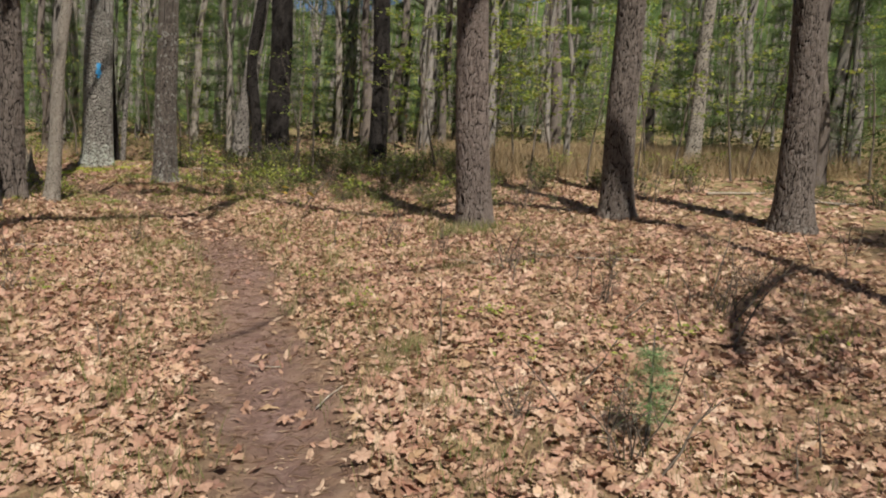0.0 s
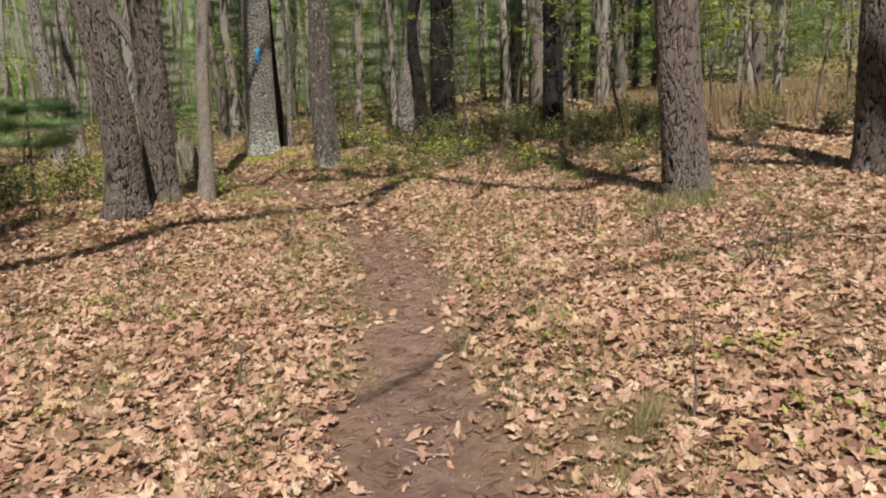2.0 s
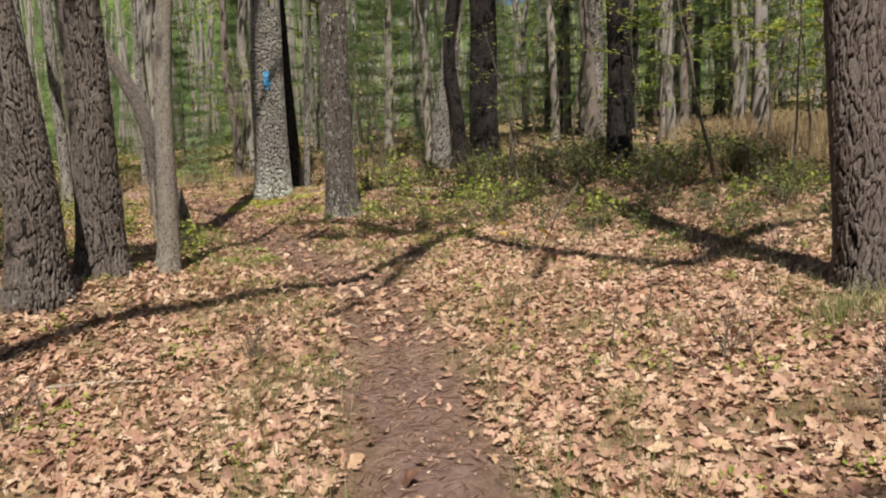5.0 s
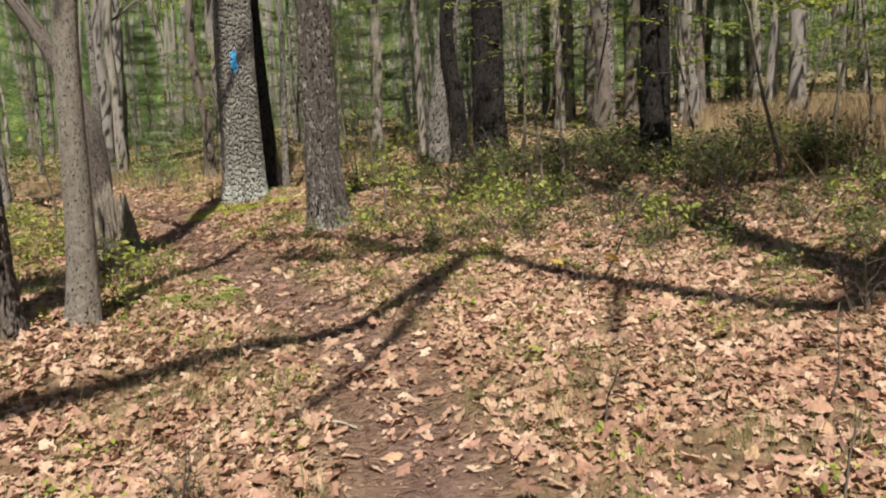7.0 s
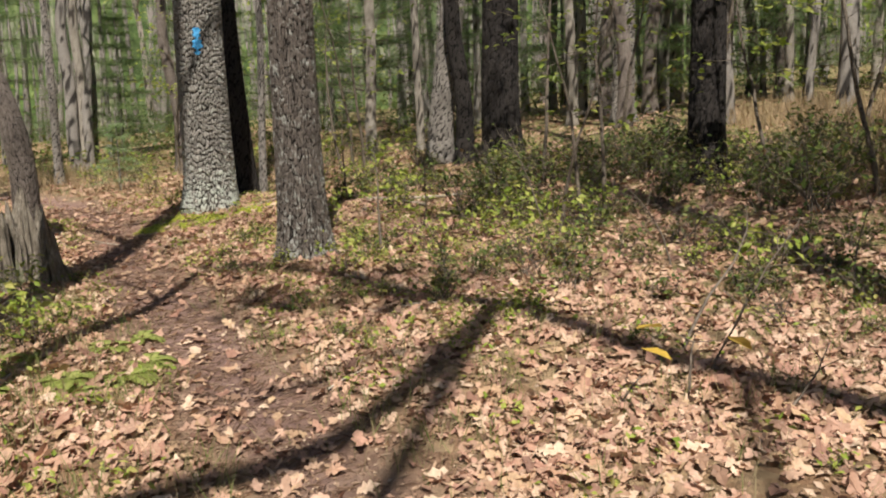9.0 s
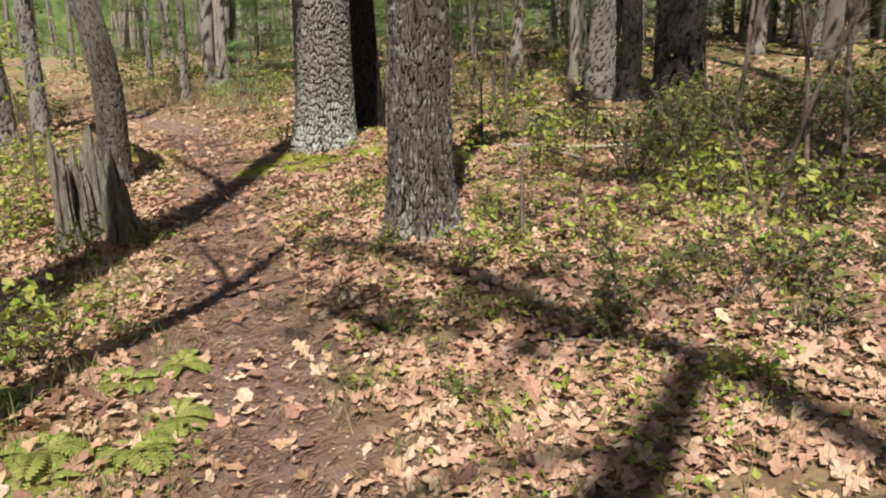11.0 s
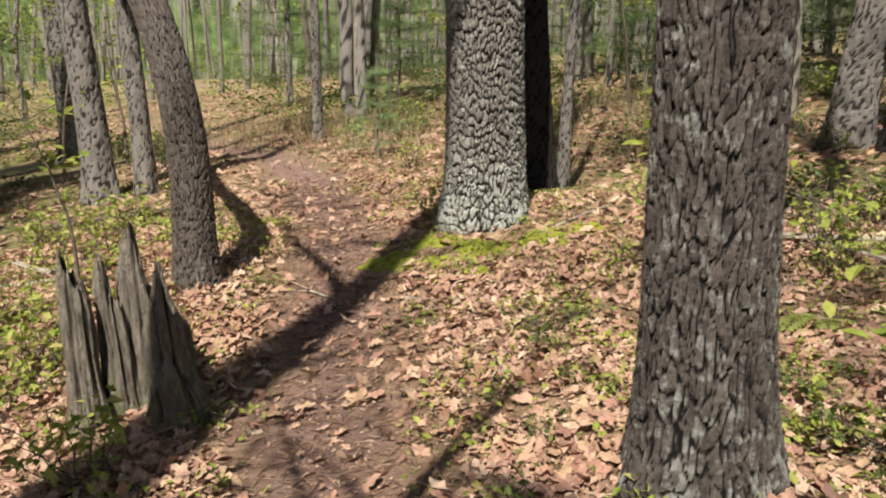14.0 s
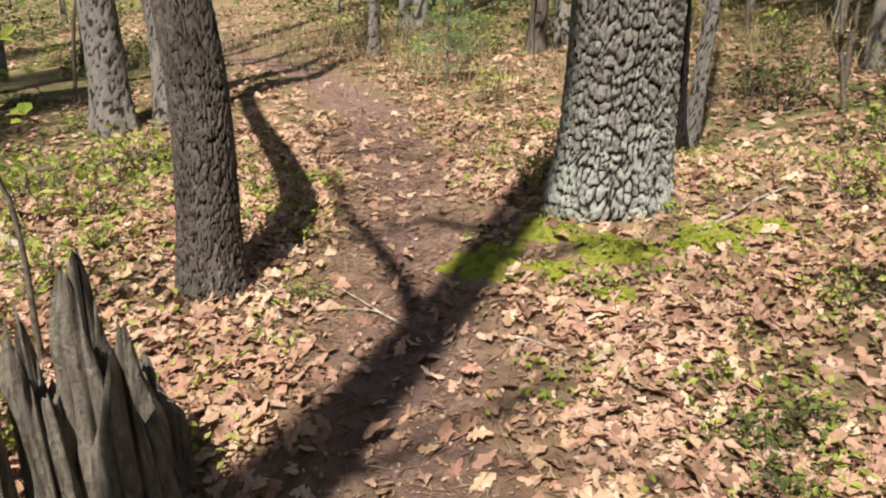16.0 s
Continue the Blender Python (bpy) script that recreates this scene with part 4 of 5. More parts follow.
def sapling(label, x, y, h, tiers, leaves, leaf, mat, seed, lean=(0, 0), reach=0.45, start=0.35):
    """A thin young tree that holds its leaves in flat sprays."""
    rg = np.random.default_rng(seed)
    tree = tagged(new("sapling"), label, "sapling", "undergrowth")
    tree.location = (x, y, float(height(x, y)))
    stem, green = Soup(), Soup()
    c = curve(rg, (0, 0, -0.04), (lean[0], lean[1], 1), h, 10, 0.06)
    tube(stem, c, np.linspace(0.008 + 0.006 * h, 0.002, len(c)), 6)
    part("stem", stem.mesh("stem", TWIG, True), tree)
    at, twigs = [], Soup()
    for i in range(tiers):
        p = c[min(10, int(10 * (start + (1 - start) * i / tiers)) + 1)]
        a = i * 2.4 + rg.uniform(-0.4, 0.4)
        t = curve(rg, p, (np.cos(a), np.sin(a), 0.35), h * reach * rg.uniform(0.5, 1), 6, 0.1, -0.02)
        tube(twigs, t, np.linspace(0.004, 0.001, len(t)), 4)
        at += list(t[2:])
    at = np.array(at)
    pts = at[rg.integers(0, len(at), leaves)] + rg.normal(0, leaf * 1.0, (leaves, 3)) * np.array([1, 1, 0.35])
    scatter_shapes(green, LEAF_V, LEAF_F, pts, 0.35, rg.uniform(0.6, 1.3, leaves) * leaf, rg)
    tagged(part("branchwork", twigs.mesh("branchwork", TWIG, True), tree), kind="stuff")
    tagged(part("foliage", green.mesh("foliage", mat), tree), kind="stuff")
    return tree


SAP = "young sapling with fresh yellow-green leaves in flat sprays"
sapling(SAP, -3.72, 13.5, 0.95, 7, 60, 0.075, GREEN, 120, reach=0.35)
sapling("thin maple sapling with bright new leaves beside a broken stump", -7.75, 13.5, 1.35, 6, 34, 0.085, GREEN, 121, lean=(0.05, -0.05), reach=0.28, start=0.6)
for i, (x, y, h, lv) in enumerate(((-2.1, 14.5, 2.6, 60), (-1.9, 14.7, 3.0, 80), (-2.3, 14.3, 2.2, 40), (0.6, 15.2, 3.4, 700), (1.5, 16.6, 3.6, 800), (-0.2, 15.8, 2.9, 180), (-2.6, 17.2, 3.8, 200), (-1.6, 18.5, 4.2, 260),
                                   (3.4, 17.4, 4, 700), (-5.4, 18.6, 3.6, 150), (-8.5, 19.5, 3.0, 120), (-4.9, 16.2, 1.2, 26), (-9.8, 12.2, 2.4, 120), (6.5, 14.5, 3, 160), (4.4, 14.0, 2.2, 90), (-11.6, 14.2, 2.6, 140),
                                   (-13, 17.5, 3.2, 160), (8.4, 13.0, 3.0, 160), (-6.2, 20.5, 3.8, 200), (1.9, 19.6, 4.2, 260), (-10.5, 22, 3.4, 180), (-7.8, 23, 4.4, 260), (0.2, 21.6, 4.6, 300),
                                   (2.6, 15.6, 3.2, 420), (4.6, 16.4, 3.8, 520), (5.9, 18.2, 4.2, 520), (2.6, 18.4, 4.0, 420), (7.6, 16.2, 3.6, 420), (-9.6, 11.3, 3.4, 380), (-11.2, 12.4, 3.8, 420), (-6.0, 19.4, 3.2, 260), (-12.4, 16.2, 2.8, 220), (1.4, 14.4, 2.6, 200), (3.6, 14.6, 2.9, 320), (5.4, 14.9, 3.4, 420))):
    sapling(SAP if lv > 60 else "thin upright sapling with few leaves", x, y, h, 9, lv if lv < 420 else int(0.6 * lv), 0.085 if lv < 420 else 0.115, GREEN if i % 3 else CROWN, 130 + i, lean=(0.06 * ((i * 7) % 5 - 2), 0), reach=0.38)
sapling("leafy young sapling bending beside a scaly oak", -4.98, 15.35, 0.95, 6, 26, 0.11, GREEN, 161, lean=(-0.25, -0.1), reach=0.3, start=0.4)
sapling("tiny seedling with three large yellowed leaves", -1.62, 10.85, 0.32, 3, 5, 0.12, YELLOWED, 160, reach=0.3, start=0.8)


# ---- ferns ----
def fern(x, y, fronds, length, seed):
    rg = np.random.default_rng(seed)
    plant = tagged(new("fern"), "bright green fern spreading over brown leaves", "fern", "undergrowth")
    plant.location = (x, y, float(height(x, y)))
    for i in range(fronds):
        s = Soup()
        a = 2 * np.pi * i / fronds + rg.uniform(-0.3, 0.3)
        c = curve(rg, (0, 0, 0), (np.cos(a), np.sin(a), 0.9), length * rg.uniform(0.7, 1.1), 12, 0.04, -0.13)
        tube(s, c, np.linspace(0.003, 0.001, len(c)), 4)
        side = np.array([-np.sin(a), np.cos(a), 0])
        for j in range(2, 13):
            w = length * 0.26 * np.sin(np.pi * (j / 13.5)) + 0.01
            d = (c[j] - c[j - 1]) / np.linalg.norm(c[j] - c[j - 1])
            for sg in (-1, 1):
                tip = c[j] + side * sg * w + d * w * 0.45 - np.array([0, 0, 0.12 * w])
                mid = (c[j] + tip) / 2
                s.add([c[j], mid + d * 0.016, tip, mid - d * 0.016], [(0, 1, 2), (0, 2, 3)] if sg > 0 else [(0, 2, 1), (0, 3, 2)])
        part("frond", s.mesh("frond", FERN), plant)


for i, (x, y, n_f, ln) in enumerate(((-4.4, 11.0, 9, 0.24), (-4.62, 10.85, 9, 0.24), (-4.42, 11.25, 8, 0.2), (-4.75, 11.35, 8, 0.2), (-4.7, 11.6, 7, 0.18), (-5.0, 11.1, 8, 0.22), (-4.9, 10.6, 8, 0.22), (-4.5, 10.7, 8, 0.22), (-9.0, 14.7, 7, 0.3), (-9.6, 15.4, 7, 0.3), (-4.2, 15.1, 6, 0.3), (-3.4, 15.6, 6, 0.3))):
    fern(x, y, n_f, 0.78 * ln, 200 + i)


# ---- the broken stump ----
stump = tagged(new("tree_stump"), "weathered hollow stump broken into upright splintered shards", "stump")
SX, SY = -6.76, 13.18
stump.location = (SX, SY, float(height(SX, SY)) - 0.04)
view = np.array([0.63, 0.78, 0.0])
back = np.array([-0.78, 0.63, 0.0])


def shard(u0, u1, d0, depth, top, peak, where, seed, tilt=0.0):
    """An upright splinter of trunk: grooved sides, torn top with teeth, one tooth higher than the rest."""
    rg = np.random.default_rng(seed)
    rows_n, cols = 44, 84
    a = np.linspace(0, 2 * np.pi, cols, endpoint=False)
    cu, wu, wd = (u0 + u1) / 2, (u1 - u0) / 2, depth / 2
    g1, g2, g3 = rg.uniform(0, 6, 3)
    side = np.cos(a)
    teeth = np.interp(side, np.sort(rg.uniform(-1, 1, 9)), rg.uniform(0, 1, 9)) * 0.12 + np.abs(np.sin(4 * a + g1)) * 0.05 + np.abs(np.sin(9 * a + g2)) * 0.03
    cut = top * (0.80 + teeth) + (peak - top * 0.9) * np.clip(1 - np.abs(side - where) / 0.9, 0, 1)
    verts, cracks = [], []
    sq = (np.abs(np.cos(a)) ** 2.6 + np.abs(np.sin(a)) ** 2.6) ** (-1 / 2.6)
    for i in range(rows_n):
        k = i / (rows_n - 1)
        z = -0.1 + (cut + 0.1) * k
        drift = 0.9 * np.sin(2.1 * z + g3) + 0.5 * np.sin(5.3 * z + g1)
        groove = (1 + 0.07 * np.sin(5 * a + g1 + drift) + 0.06 * np.sin(11 * a + g2 - drift) + 0.05 * np.sin(23 * a + g3 + 2 * drift)
                  - 0.16 * np.clip(np.sin(3 * a + g2 + 0.6 * drift), 0.6, 1) + 0.05 * np.sin(17 * z + 3 * a + g2))
        swell = 1 + 0.45 * np.exp(-np.clip(z, 0, 3) / 0.16)
        slim = 1 - 0.12 * k + 0.04 * np.sin(9 * k + g2 + 2 * a) - 0.24 * np.clip((k - 0.88) / 0.12, 0, 1)
        uu = cu + tilt * z + wu * swell * slim * groove * sq * np.cos(a)
        dd = d0 + wd * swell * slim * groove * sq * np.sin(a)
        # grooves get the same painted shade as bark furrows, deepest in the hollow
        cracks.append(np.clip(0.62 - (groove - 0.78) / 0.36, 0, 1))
        verts.append(uu[:, None] * view + dd[:, None] * back + z[:, None] * np.array([0, 0, 1.0]))
    hollow = (cu + tilt * top) * view + d0 * back + np.array([0, 0, top * 0.72])
    v = np.concatenate(verts + [hollow[None]])
    tip = [(len(v) - 1 - cols + i, len(v) - 1 - cols + (i + 1) % cols, len(v) - 1) for i in range(cols)]
    s = Soup()
    s.add(v, np.concatenate([grid_faces(rows_n, cols), np.array(tip)]))
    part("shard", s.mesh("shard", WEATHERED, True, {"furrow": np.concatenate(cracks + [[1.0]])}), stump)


shard(-0.29, -0.16, -0.16, 0.13, 0.72, 0.76, -0.8, 301, -0.03)
shard(-0.17, -0.03, -0.05, 0.17, 0.56, 0.76, -0.5, 302, -0.04)
shard(-0.09, 0.12, 0.03, 0.24, 0.60, 0.88, -0.35, 303, -0.03)
shard(0.02, 0.21, -0.10, 0.28, 0.52, 0.72, 0.0, 304, -0.05)
shard(0.04, 0.26, -0.24, 0.26, 0.2, 0.36, -0.2, 305, -0.1)
shard(-0.06, 0.2, 0.13, 0.16, 0.40, 0.52, 0.3, 306)


# ---- moss, sticks and dead wood ----
def moss_mat(x, y, rx, ry, seed):
    rg = np.random.default_rng(seed)
    a, k = np.meshgrid(np.linspace(0, 2 * np.pi, 49)[:-1], np.linspace(0, 1, 16))
    edge = 1 + 0.18 * np.sin(3 * a + seed) + 0.14 * np.sin(7 * a + 2 * seed) + 0.08 * np.sin(13 * a)
    px, py = x + rx * k * edge * np.cos(a), y + ry * k * edge * np.sin(a)
    pz = height(px, py) + 0.035 * (1 - k ** 2.5) - 0.006 + (0.012 * np.sin(px * 34 + seed) * np.sin(py * 31) + 0.009 * np.sin(px * 83 + 2) * np.sin(py * 77 + seed)) * (1 - k ** 3)
    tagged(new("moss_cushion", tri_mesh("moss", np.stack([px, py, pz], -1).reshape(-1, 3), grid_faces(16, 48), MOSS, True)), "yellow-green cushion moss at the foot of an oak", "moss", "moss patches")


for i, (x, y, rx, ry) in enumerate(((-6.35, 15.55, 0.26, 0.17), (-6.75, 15.62, 0.2, 0.16), (-6.0, 15.85, 0.2, 0.18), (-6.85, 15.2, 0.22, 0.2), (-6.15, 15.15, 0.09, 0.08), (-6.5, 15.25, 0.12, 0.1), (-5.8, 16.1, 0.15, 0.12))):
    moss_mat(x, y, rx, ry, i)


def stick(x, y, way, length, r, seed, mat=STICK, label="bleached dead stick lying on the leaves", forks=1, lift=0.012, name="stick"):
    rg = np.random.default_rng(seed)
    s = Soup()
    c = curve(rg, (x, y, 0), (math.cos(way), math.sin(way), 0), length, 9, 0.1)
    c[:, 2] = height(c[:, 0], c[:, 1]) + lift + r * 0.6
    tube(s, c, np.linspace(r, r * 0.45, len(c)), 7)
    for k in range(forks):
        i = 3 + 2 * k
        t = curve(rg, c[i], (math.cos(way + 0.7 - 1.4 * k), math.sin(way + 0.7 - 1.4 * k), 0.12), length * 0.35, 5, 0.12)
        tube(s, t, np.linspace(r * 0.55, r * 0.2, len(t)), 5)
    tagged(new(name, s.mesh(name, mat, True)), label, "stick", "fallen sticks")


for i, (x, y, w, ln, r) in enumerate(((-6.37, 14.67, 0.38, 0.26, 0.008), (-6.05, 15.85, 1.2, 0.85, 0.013), (0.3, 7.33, -0.3, 0.85, 0.011), (-2.35, 8.0, 2.3, 0.4, 0.009), (-4.7, 16.3, 0.4, 1.3, 0.028), (-3.9, 16.1, 2.6, 0.9, 0.02), (-6.85, 14.55, 2.9, 0.4, 0.007), (-7.2, 14.2, 2.6, 0.35, 0.008),
                                      (-0.45, 3.6, 1.2, 0.3, 0.007), (-0.75, 4.3, 2.9, 0.22, 0.006), (-3.3, 11.0, 1.0, 0.3, 0.006), (-2.6, 9.0, 2.6, 0.35, 0.007), (2.4, 7.3, 3.0, 1.2, 0.014), (1.2, 6.9, 2.7, 0.7, 0.01), (-4.0, 7.6, 0.4, 0.6, 0.01),
                                      (-4.9, 10.7, 1.9, 0.5, 0.006), (-3.2, 12.3, 0.3, 0.8, 0.007), (-2.9, 12.1, 2.4, 0.5, 0.006), (0.7, 4.6, 0.4, 0.5, 0.006), (-5.3, 13.9, 2.0, 0.3, 0.006), (-8.9, 14.0, 2.8, 0.8, 0.03), (-9.6, 13.6, 0.3, 1.0, 0.02), (5.2, 12.5, 0.2, 1.3, 0.03), (7.2, 11.4, 2.9, 1.5, 0.03))):
    stick(x, y, w, ln, r, 400 + i, forks=1 if ln > 0.3 else 0)
stick(-10.6, 14.8, 0.6, 1.8, 0.025, 450, TWIG, "fallen dead bough with bare side twigs", 2, name="fallen_bough")


weeds = [shrub("dead_weed", "reddish-brown dried weed stalks among fallen leaves", 60 + i, -85, 0.55 - 0.1 * i, 0.3, 9, 14, 0.035, WEED, 340 + i, "weed") for i in range(3)]
for i, (x, y) in enumerate(((1.0, 6.6), (1.3, 7.2), (0.55, 3.3), (2.4, 5.3), (2.0, 7.0), (3.1, 6.2), (1.0, 2.9), (1.6, 5.6), (3.4, 8.0), (-0.2, 8.2), (0.4, 7.6), (-3.2, 6.0), (-3.9, 7.2), (-3.0, 8.2), (-4.4, 6.2), (-0.1, 10.2), (0.6, 10.9), (-1.0, 11.9), (1.6, 10.8), (2.0, 11.8), (3.9, 10.6), (-2.4, 12.9), (-1.3, 13.2), (0.2, 12.6))):
    c = copy_thing(weeds[i % 3], pose(x, y, float(height(x, y)) - 0.01, 0, 0, i * 70))
    c.scale = (0.9, 0.9, 0.8 + 0.1 * (i % 4))
clear_out(weeds)


def dead_stem(x, y, h, seed, lean):
    rg = np.random.default_rng(seed)
    s = Soup()
    c = curve(rg, (0, 0, -0.03), (lean, 0.1, 1), h, 9, 0.12)
    tube(s, c, np.linspace(0.006 + 0.004 * h, 0.002, len(c)), 5)
    for k in (4, 6, 7):
        t = curve(rg, c[k], (rg.normal(), rg.normal(), 0.7), h * 0.3, 5, 0.15)
        tube(s, t, np.linspace(0.003, 0.001, len(t)), 4)
    ob = tagged(new("dead_sapling", s.mesh("dead_sapling", TWIG, True)), "thin leafless sapling standing in fallen leaves", "sapling", "undergrowth")
    ob.location = (x, y, float(height(x, y)))


rng = np.random.default_rng(31)
made = 0
while made < 90:
    x, y = rng.uniform(-6.5, 5.5), rng.uniform(2.2, 15)
    if clear_of_walk(x, y) < 0.75 or (x < -4 and y > 11):
        continue
    dead_stem(x, y, rng.uniform(0.18, 0.5) if y < 11 else rng.uniform(0.4, 1.1), 500 + made, rng.normal(0, 0.3))
    made += 1
for i, (x, y, h) in enumerate(((2.1, 4.45, 0.8), (2.35, 5.0, 0.7), (1.05, 2.75, 0.5), (2.6, 6.0, 0.9), (1.5, 4.9, 0.5), (0.9, 3.7, 0.45))):
    dead_stem(x, y, h, 600 + i, 0.5)

# ---- grass ----
BLADE_V = np.array([(-0.012, 0, 0), (0.012, 0, 0), (0.009, 0.06, 0.55), (-0.009, 0.06, 0.55), (0, 0.22, 1.0)], float)
BLADE_F = np.array([(0, 1, 2), (0, 2, 3), (3, 2, 4)])


def sward(name, label, mat, centres, per, spread, lo, hi, seed):
    rg = np.random.default_rng(seed)
    c = np.repeat(centres, per, axis=0)
    xy = c + rg.normal(0, spread, c.shape)
    at = np.column_stack([xy, height(xy[:, 0], xy[:, 1]) - 0.01])
    s = Soup()
    scatter_shapes(s, BLADE_V, BLADE_F, at, 0.3, rg.uniform(lo, hi, len(at)), rg)
    tagged(new(name, s.mesh(name, mat)), label, "grass", kind="stuff")


def spots_beside(count, x0, x1, y0, y1, lo, hi, seed):
    rg = np.random.default_rng(seed)
    p = np.column_stack([rg.uniform(x0, x1, count * 8), rg.uniform(y0, y1, count * 8)])
    d = trail_distance(p[:, 0], p[:, 1])
    return p[(d > lo) & (d < hi)][:count]


tufts = np.concatenate([spots_beside(260, -6, 4, 2, 12.5, 0.3, 1.0, 41), spots_beside(420, -6, 5, 2, 13, 0.7, 5, 42), np.array([(0.75, 8.95), (0.95, 8.9), (0.55, 9.0), (1.1, 9.1), (-1.1, 7.0), (-1.5, 8.4), (-1.75, 9.0), (-4.3, 13.0)])])
sward("grass_tufts", "short green grass tufts coming through the leaf litter", GRASS, tufts, 30, 0.07, 0.06, 0.18, 43)
sward("olive_grass", "thin olive and straw grass blades lying among the leaves", GRASS, spots_beside(1500, -9.5, 4.5, 2, 17.5, 0.25, 4.5, 48), 11, 0.12, 0.05, 0.15, 49)
sward("oak_foot_grass", "green grass tufts at the foot of a straight oak", GRASS, np.random.default_rng(50).normal((0.75, 8.85), (0.42, 0.16), (26, 2)), 34, 0.06, 0.08, 0.24, 51)
sward("dry_grass", "tall straw-coloured dry grass beyond the shrubs", STRAW, np.random.default_rng(44).uniform((0.6, 15.0), (11, 24), (560, 2)), 36, 0.35, 0.15, 0.6, 45)
sward("dry_grass_bank", "dry grass and weeds along the far side of the trail", STRAW, np.random.default_rng(46).uniform((-17, 18.5), (-6.5, 27), (150, 2)), 26, 0.3, 0.15, 0.5, 47)

# small plants between the fallen leaves
rng = np.random.default_rng(58)
seedlings = Soup()
spots = np.concatenate([spots_beside(340, -10, -2.5, 10, 18, 0.35, 3.5, 52), spots_beside(110, -7, 4, 4, 12, 0.4, 4.0, 53)])
spots = np.repeat(spots, 26, axis=0) + rng.normal(0, 0.085, (len(spots) * 26, 2))
at = np.column_stack([spots, height(spots[:, 0], spots[:, 1]) + rng.uniform(0.015, 0.075, len(spots))])
scatter_shapes(seedlings, LEAF2_V, LEAF2_F, at, 0.5, rng.uniform(0.02, 0.05, len(at)), rng)
tagged(new("ground_plants", seedlings.mesh("ground_plants", GREEN)), "small yellow-green plants coming up between fallen leaves", "undergrowth", kind="stuff")

# low cover under the far trees
rng = np.random.default_rng(51)
cover = Soup()
ang, dist = rng.uniform(0, 2 * np.pi, 1500), 13 + 42 * rng.uniform(0, 1, 1500) ** 0.8
cx, cy = -3 + dist * np.cos(ang), 11 + dist * np.sin(ang)
far_enough = (trail_distance(cx, cy) > 2.0) & ((cy > 19) | (cx < -13) | (cx > 9) | (cy < -4))
cx, cy = cx[far_enough], cy[far_enough]
tall = rng.uniform(0.25, 1.3, len(cx))
at = np.repeat(np.column_stack([cx, cy, height(cx, cy)]), 70, axis=0)
tl = np.repeat(tall, 70)
at = at + np.column_stack([rng.normal(0, 0.5, (len(at), 2)) * (0.5 + tl[:, None] * 0.5), rng.uniform(0.02, 1, len(at)) * tl])
scatter_shapes(cover, LEAF2_V, LEAF2_F, at, 0.5, rng.uniform(0.08, 0.18, len(at)), rng)
tagged(new("far_undergrowth", cover.mesh("far_undergrowth", SHRUB)), "distant knee-high green undergrowth under the trees", "undergrowth", kind="stuff")

# ---- leaf litter ----
rng = np.random.default_rng(61)
litter = tagged(new("leaf_litter"), "thick litter of curled tan and brown oak leaves", "leaf litter")


def patches(x, y):
    """Uneven cover: drifts and thin spots a hand's to a pace's breadth."""
    rg = np.random.default_rng(77)
    out = 0
    for k in range(14):
        a, w = rg.uniform(0, 2 * np.pi), rg.uniform(3, 16)
        out = out + np.sin((x * np.cos(a) + y * np.sin(a)) * w + rg.uniform(0, 6)) * (5 / (w + 2)) ** 0.5
    return out * 0.16


def strew(count, x0, x1, y0, y1, far, seed):
    rg = np.random.default_rng(seed)
    p = rg.uniform((x0, y0), (x1, y1), (count * 3, 2))
    d = trail_distance(p[:, 0], p[:, 1])
    bare = trail_mask(p[:, 0], p[:, 1])
    keep = np.where(bare > 0.5, 0.055 + 0.24 * np.exp(-((p[:, 1] - 9.9) / 0.9) ** 2) + 0.07 / (1 + np.exp(np.clip((10.5 - p[:, 1]) / 0.4, -50, 50))), np.clip((d - 0.22) / 0.35, 0.1, 1)) * np.exp(-np.clip(d - far, 0, 99) / 3.5) * (1 - 0.45 * growth(p[:, 0], p[:, 1]))
    for mx, my, mr in ((-6.35, 15.55, 0.3), (-6.75, 15.62, 0.25), (-6.0, 15.85, 0.22), (-6.85, 15.2, 0.25), (-6.15, 15.15, 0.12), (-6.5, 15.25, 0.15)):
        keep = keep * np.where(np.hypot(p[:, 0] - mx, p[:, 1] - my) < mr, 0.25, 1)
    clump = np.clip(0.76 + patches(p[:, 0], p[:, 1]), 0.26, 1.0)
    p = p[rg.uniform(0, 1, len(p)) < keep * clump][:count]
    z = height(p[:, 0], p[:, 1]) + 0.008 + rg.exponential(0.008, len(p))
    return np.column_stack([p, z]), rg


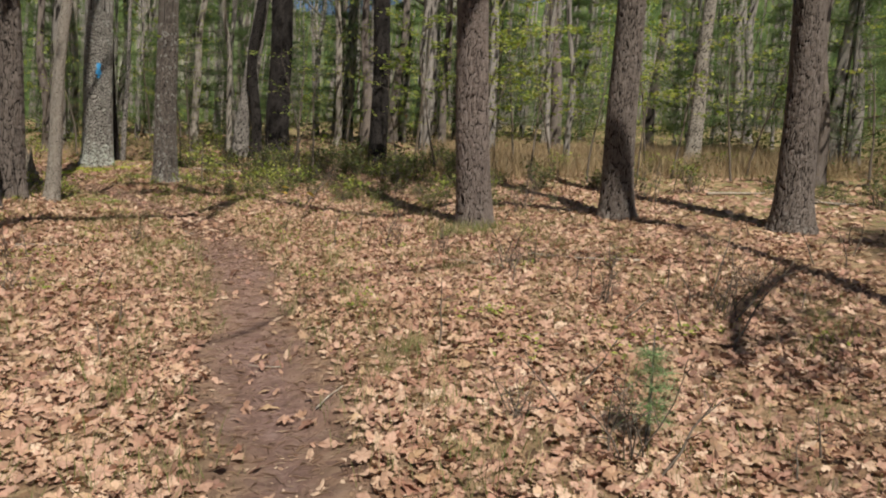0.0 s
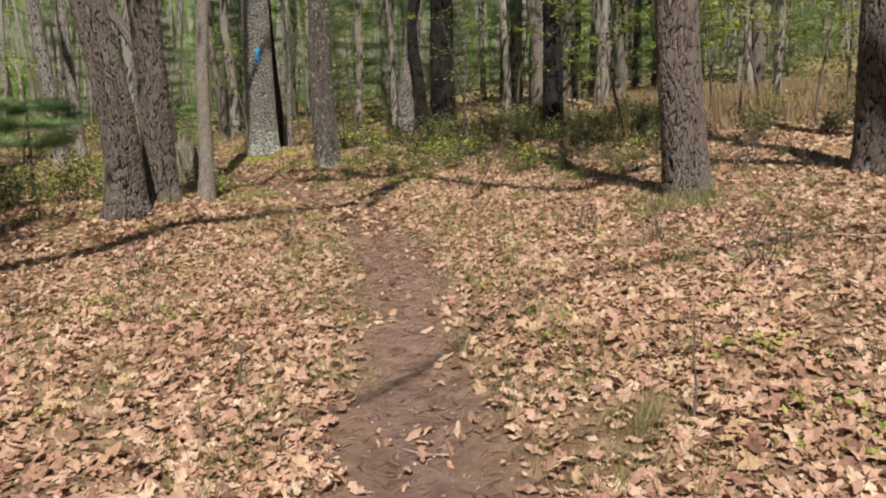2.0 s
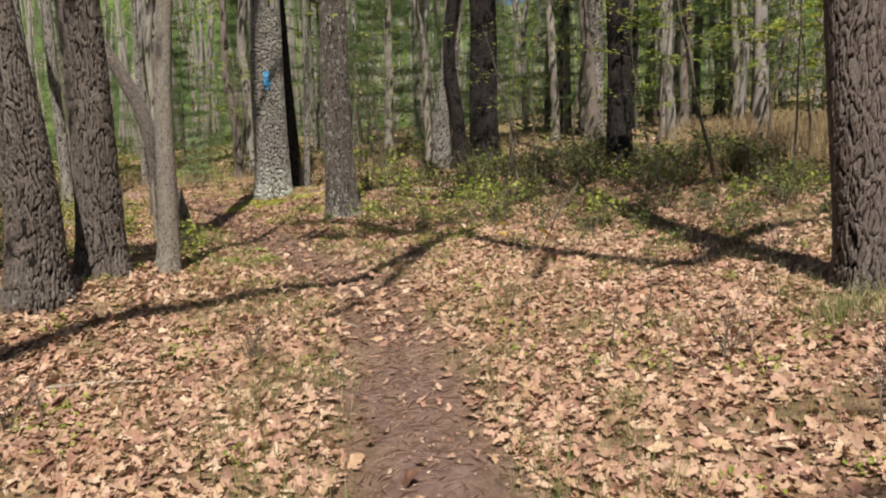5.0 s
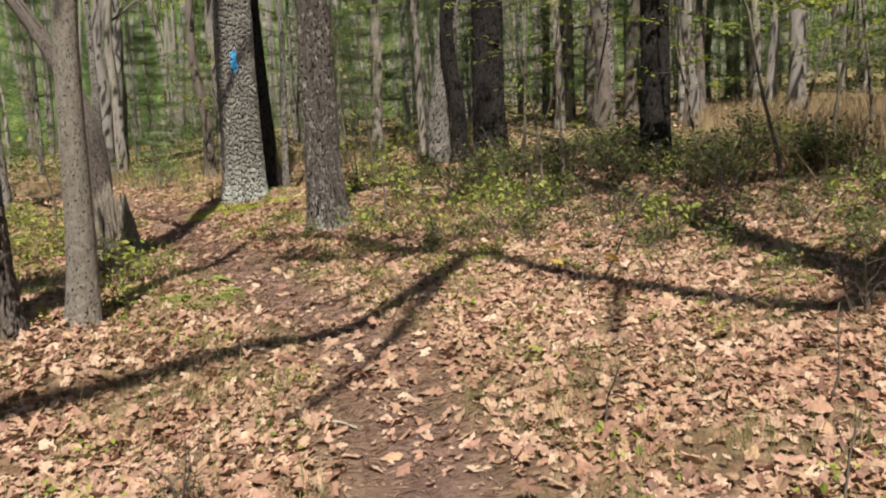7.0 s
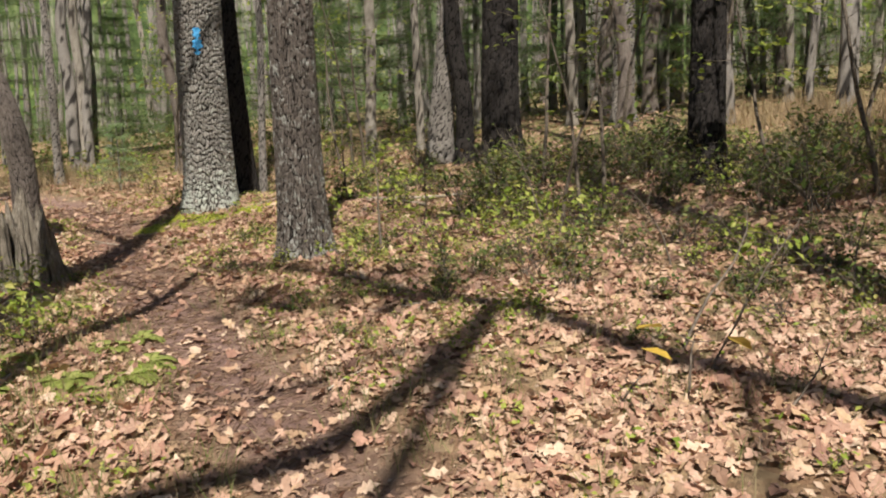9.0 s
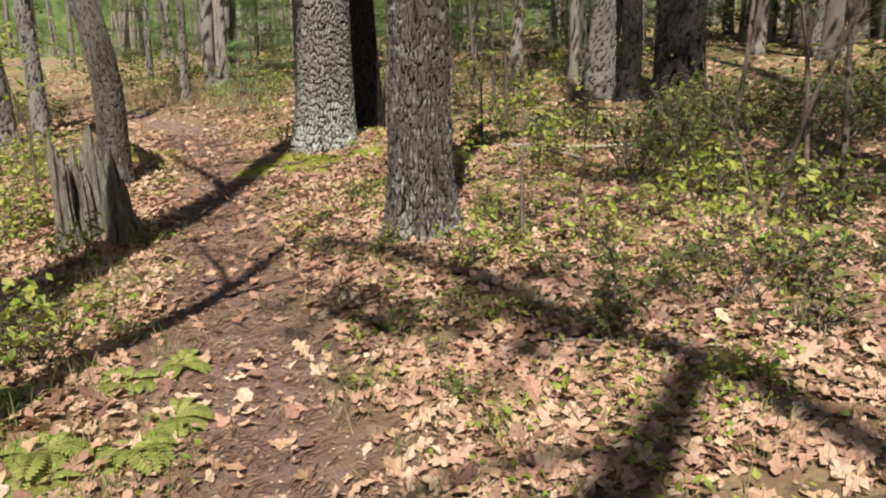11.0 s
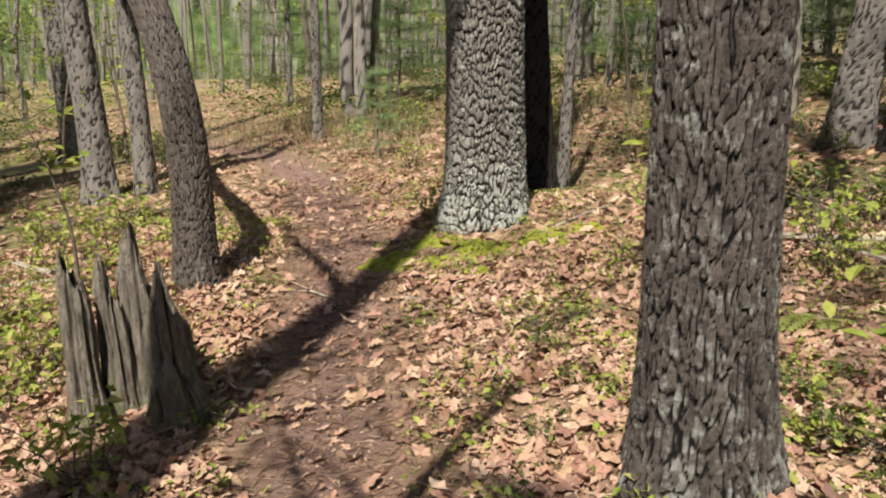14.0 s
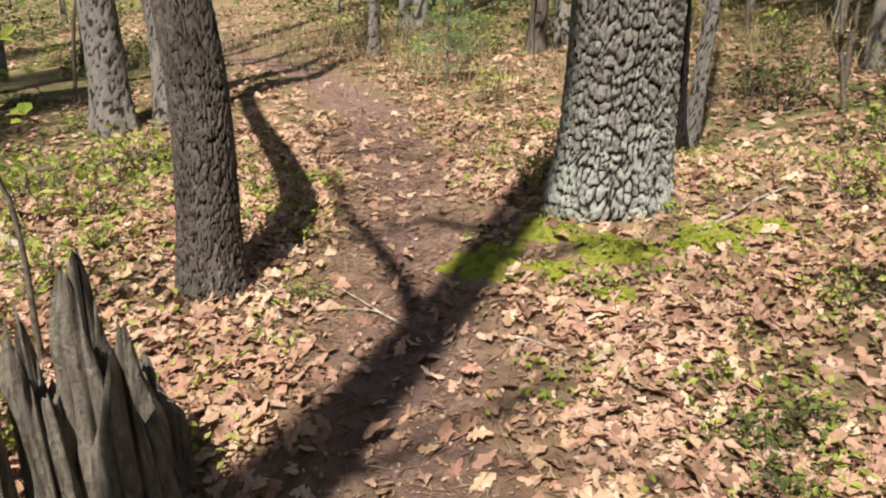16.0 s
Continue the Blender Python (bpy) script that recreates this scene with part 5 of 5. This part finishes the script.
bed = Soup()
at, rg = strew(64000, -10, 4.5, 1.3, 18, 2.3, 62)
for i, chunk in enumerate(np.array_split(at, 14)):
    v, f = lobed_leaf(4, rg.uniform(0.35, 0.6), rg.uniform(-0.45, 0.6), rg)
    scatter_shapes(bed, v, f, chunk, 0.40, 0.04 + 0.085 * rg.uniform(0, 1, len(chunk)) ** 1.6, rg, slope=SLOPE)
at, rg = strew(44000, -13, 9, 1.0, 22, 4.5, 63)
for i, chunk in enumerate(np.array_split(at, 8)):
    v, f = lobed_leaf(3, rg.uniform(0.2, 0.5), rg.uniform(-0.25, 0.3), rg)
    scatter_shapes(bed, v, f, chunk, 0.36, rg.uniform(0.06, 0.12, len(chunk)), rg, slope=SLOPE)
at, rg = strew(40000, -34, 26, 8, 46, 12, 65)
at = at[(trail_distance(at[:, 0], at[:, 1]) > 5.0) | (at[:, 1] > 19)]
scatter_shapes(bed, LEAF2_V, LEAF2_F, at, 0.3, rg.uniform(0.1, 0.2, len(at)), rg, slope=SLOPE)
tagged(part("leaf_bed", bed.mesh("leaf_bed", LITTER), litter), kind="stuff")
crumbs = Soup()
p = np.repeat(TRAIL[2:13], 1, axis=0)
k = rg.integers(0, len(p) - 1, 26000)
mixing = rg.uniform(0, 1, (26000, 1))
xy = p[k] * (1 - mixing) + p[k + 1] * mixing + rg.normal(0, 0.3, (26000, 2))
at = np.column_stack([xy, height(xy[:, 0], xy[:, 1]) + 0.006])
scatter_shapes(crumbs, LEAF2_V, LEAF2_F, at[:17000], 0.3, rg.uniform(0.006, 0.026, 17000), rg, slope=SLOPE)
scatter_shapes(crumbs, LEAF2_V * np.array([1, 0.08, 1]), LEAF2_F, at[17000:], 0.12, rg.uniform(0.04, 0.1, 9000), rg, slope=SLOPE)
at, rg = strew(90000, -9.5, 4.5, 1.3, 18, 2.6, 66)
scatter_shapes(crumbs, LEAF2_V, LEAF2_F, at - np.array([0, 0, 0.006]), 0.35, rg.uniform(0.01, 0.045, len(at)), rg, slope=SLOPE)
tagged(part("crumbled_leaves", crumbs.mesh("crumbled_leaves", CRUMBS), litter), kind="stuff")
single = [tri_mesh("leaf", *(lambda vf: (vf[0] * s, vf[1]))(lobed_leaf(4, 0.55, rg.uniform(-0.2, 0.3), rg)), LITTER_SINGLE) for s in (0.07, 0.09, 0.10, 0.12, 0.08, 0.11)]
at, rg = strew(260, -7.5, 0.6, 2.5, 16.5, 0.75, 64)
for p in at:
    leaf = part("leaf", single[rg.integers(0, 6)], litter)
    leaf.matrix_basis = pose(p[0], p[1], p[2] + 0.012, rg.normal(0, 14), rg.normal(0, 14), rg.uniform(0, 360))
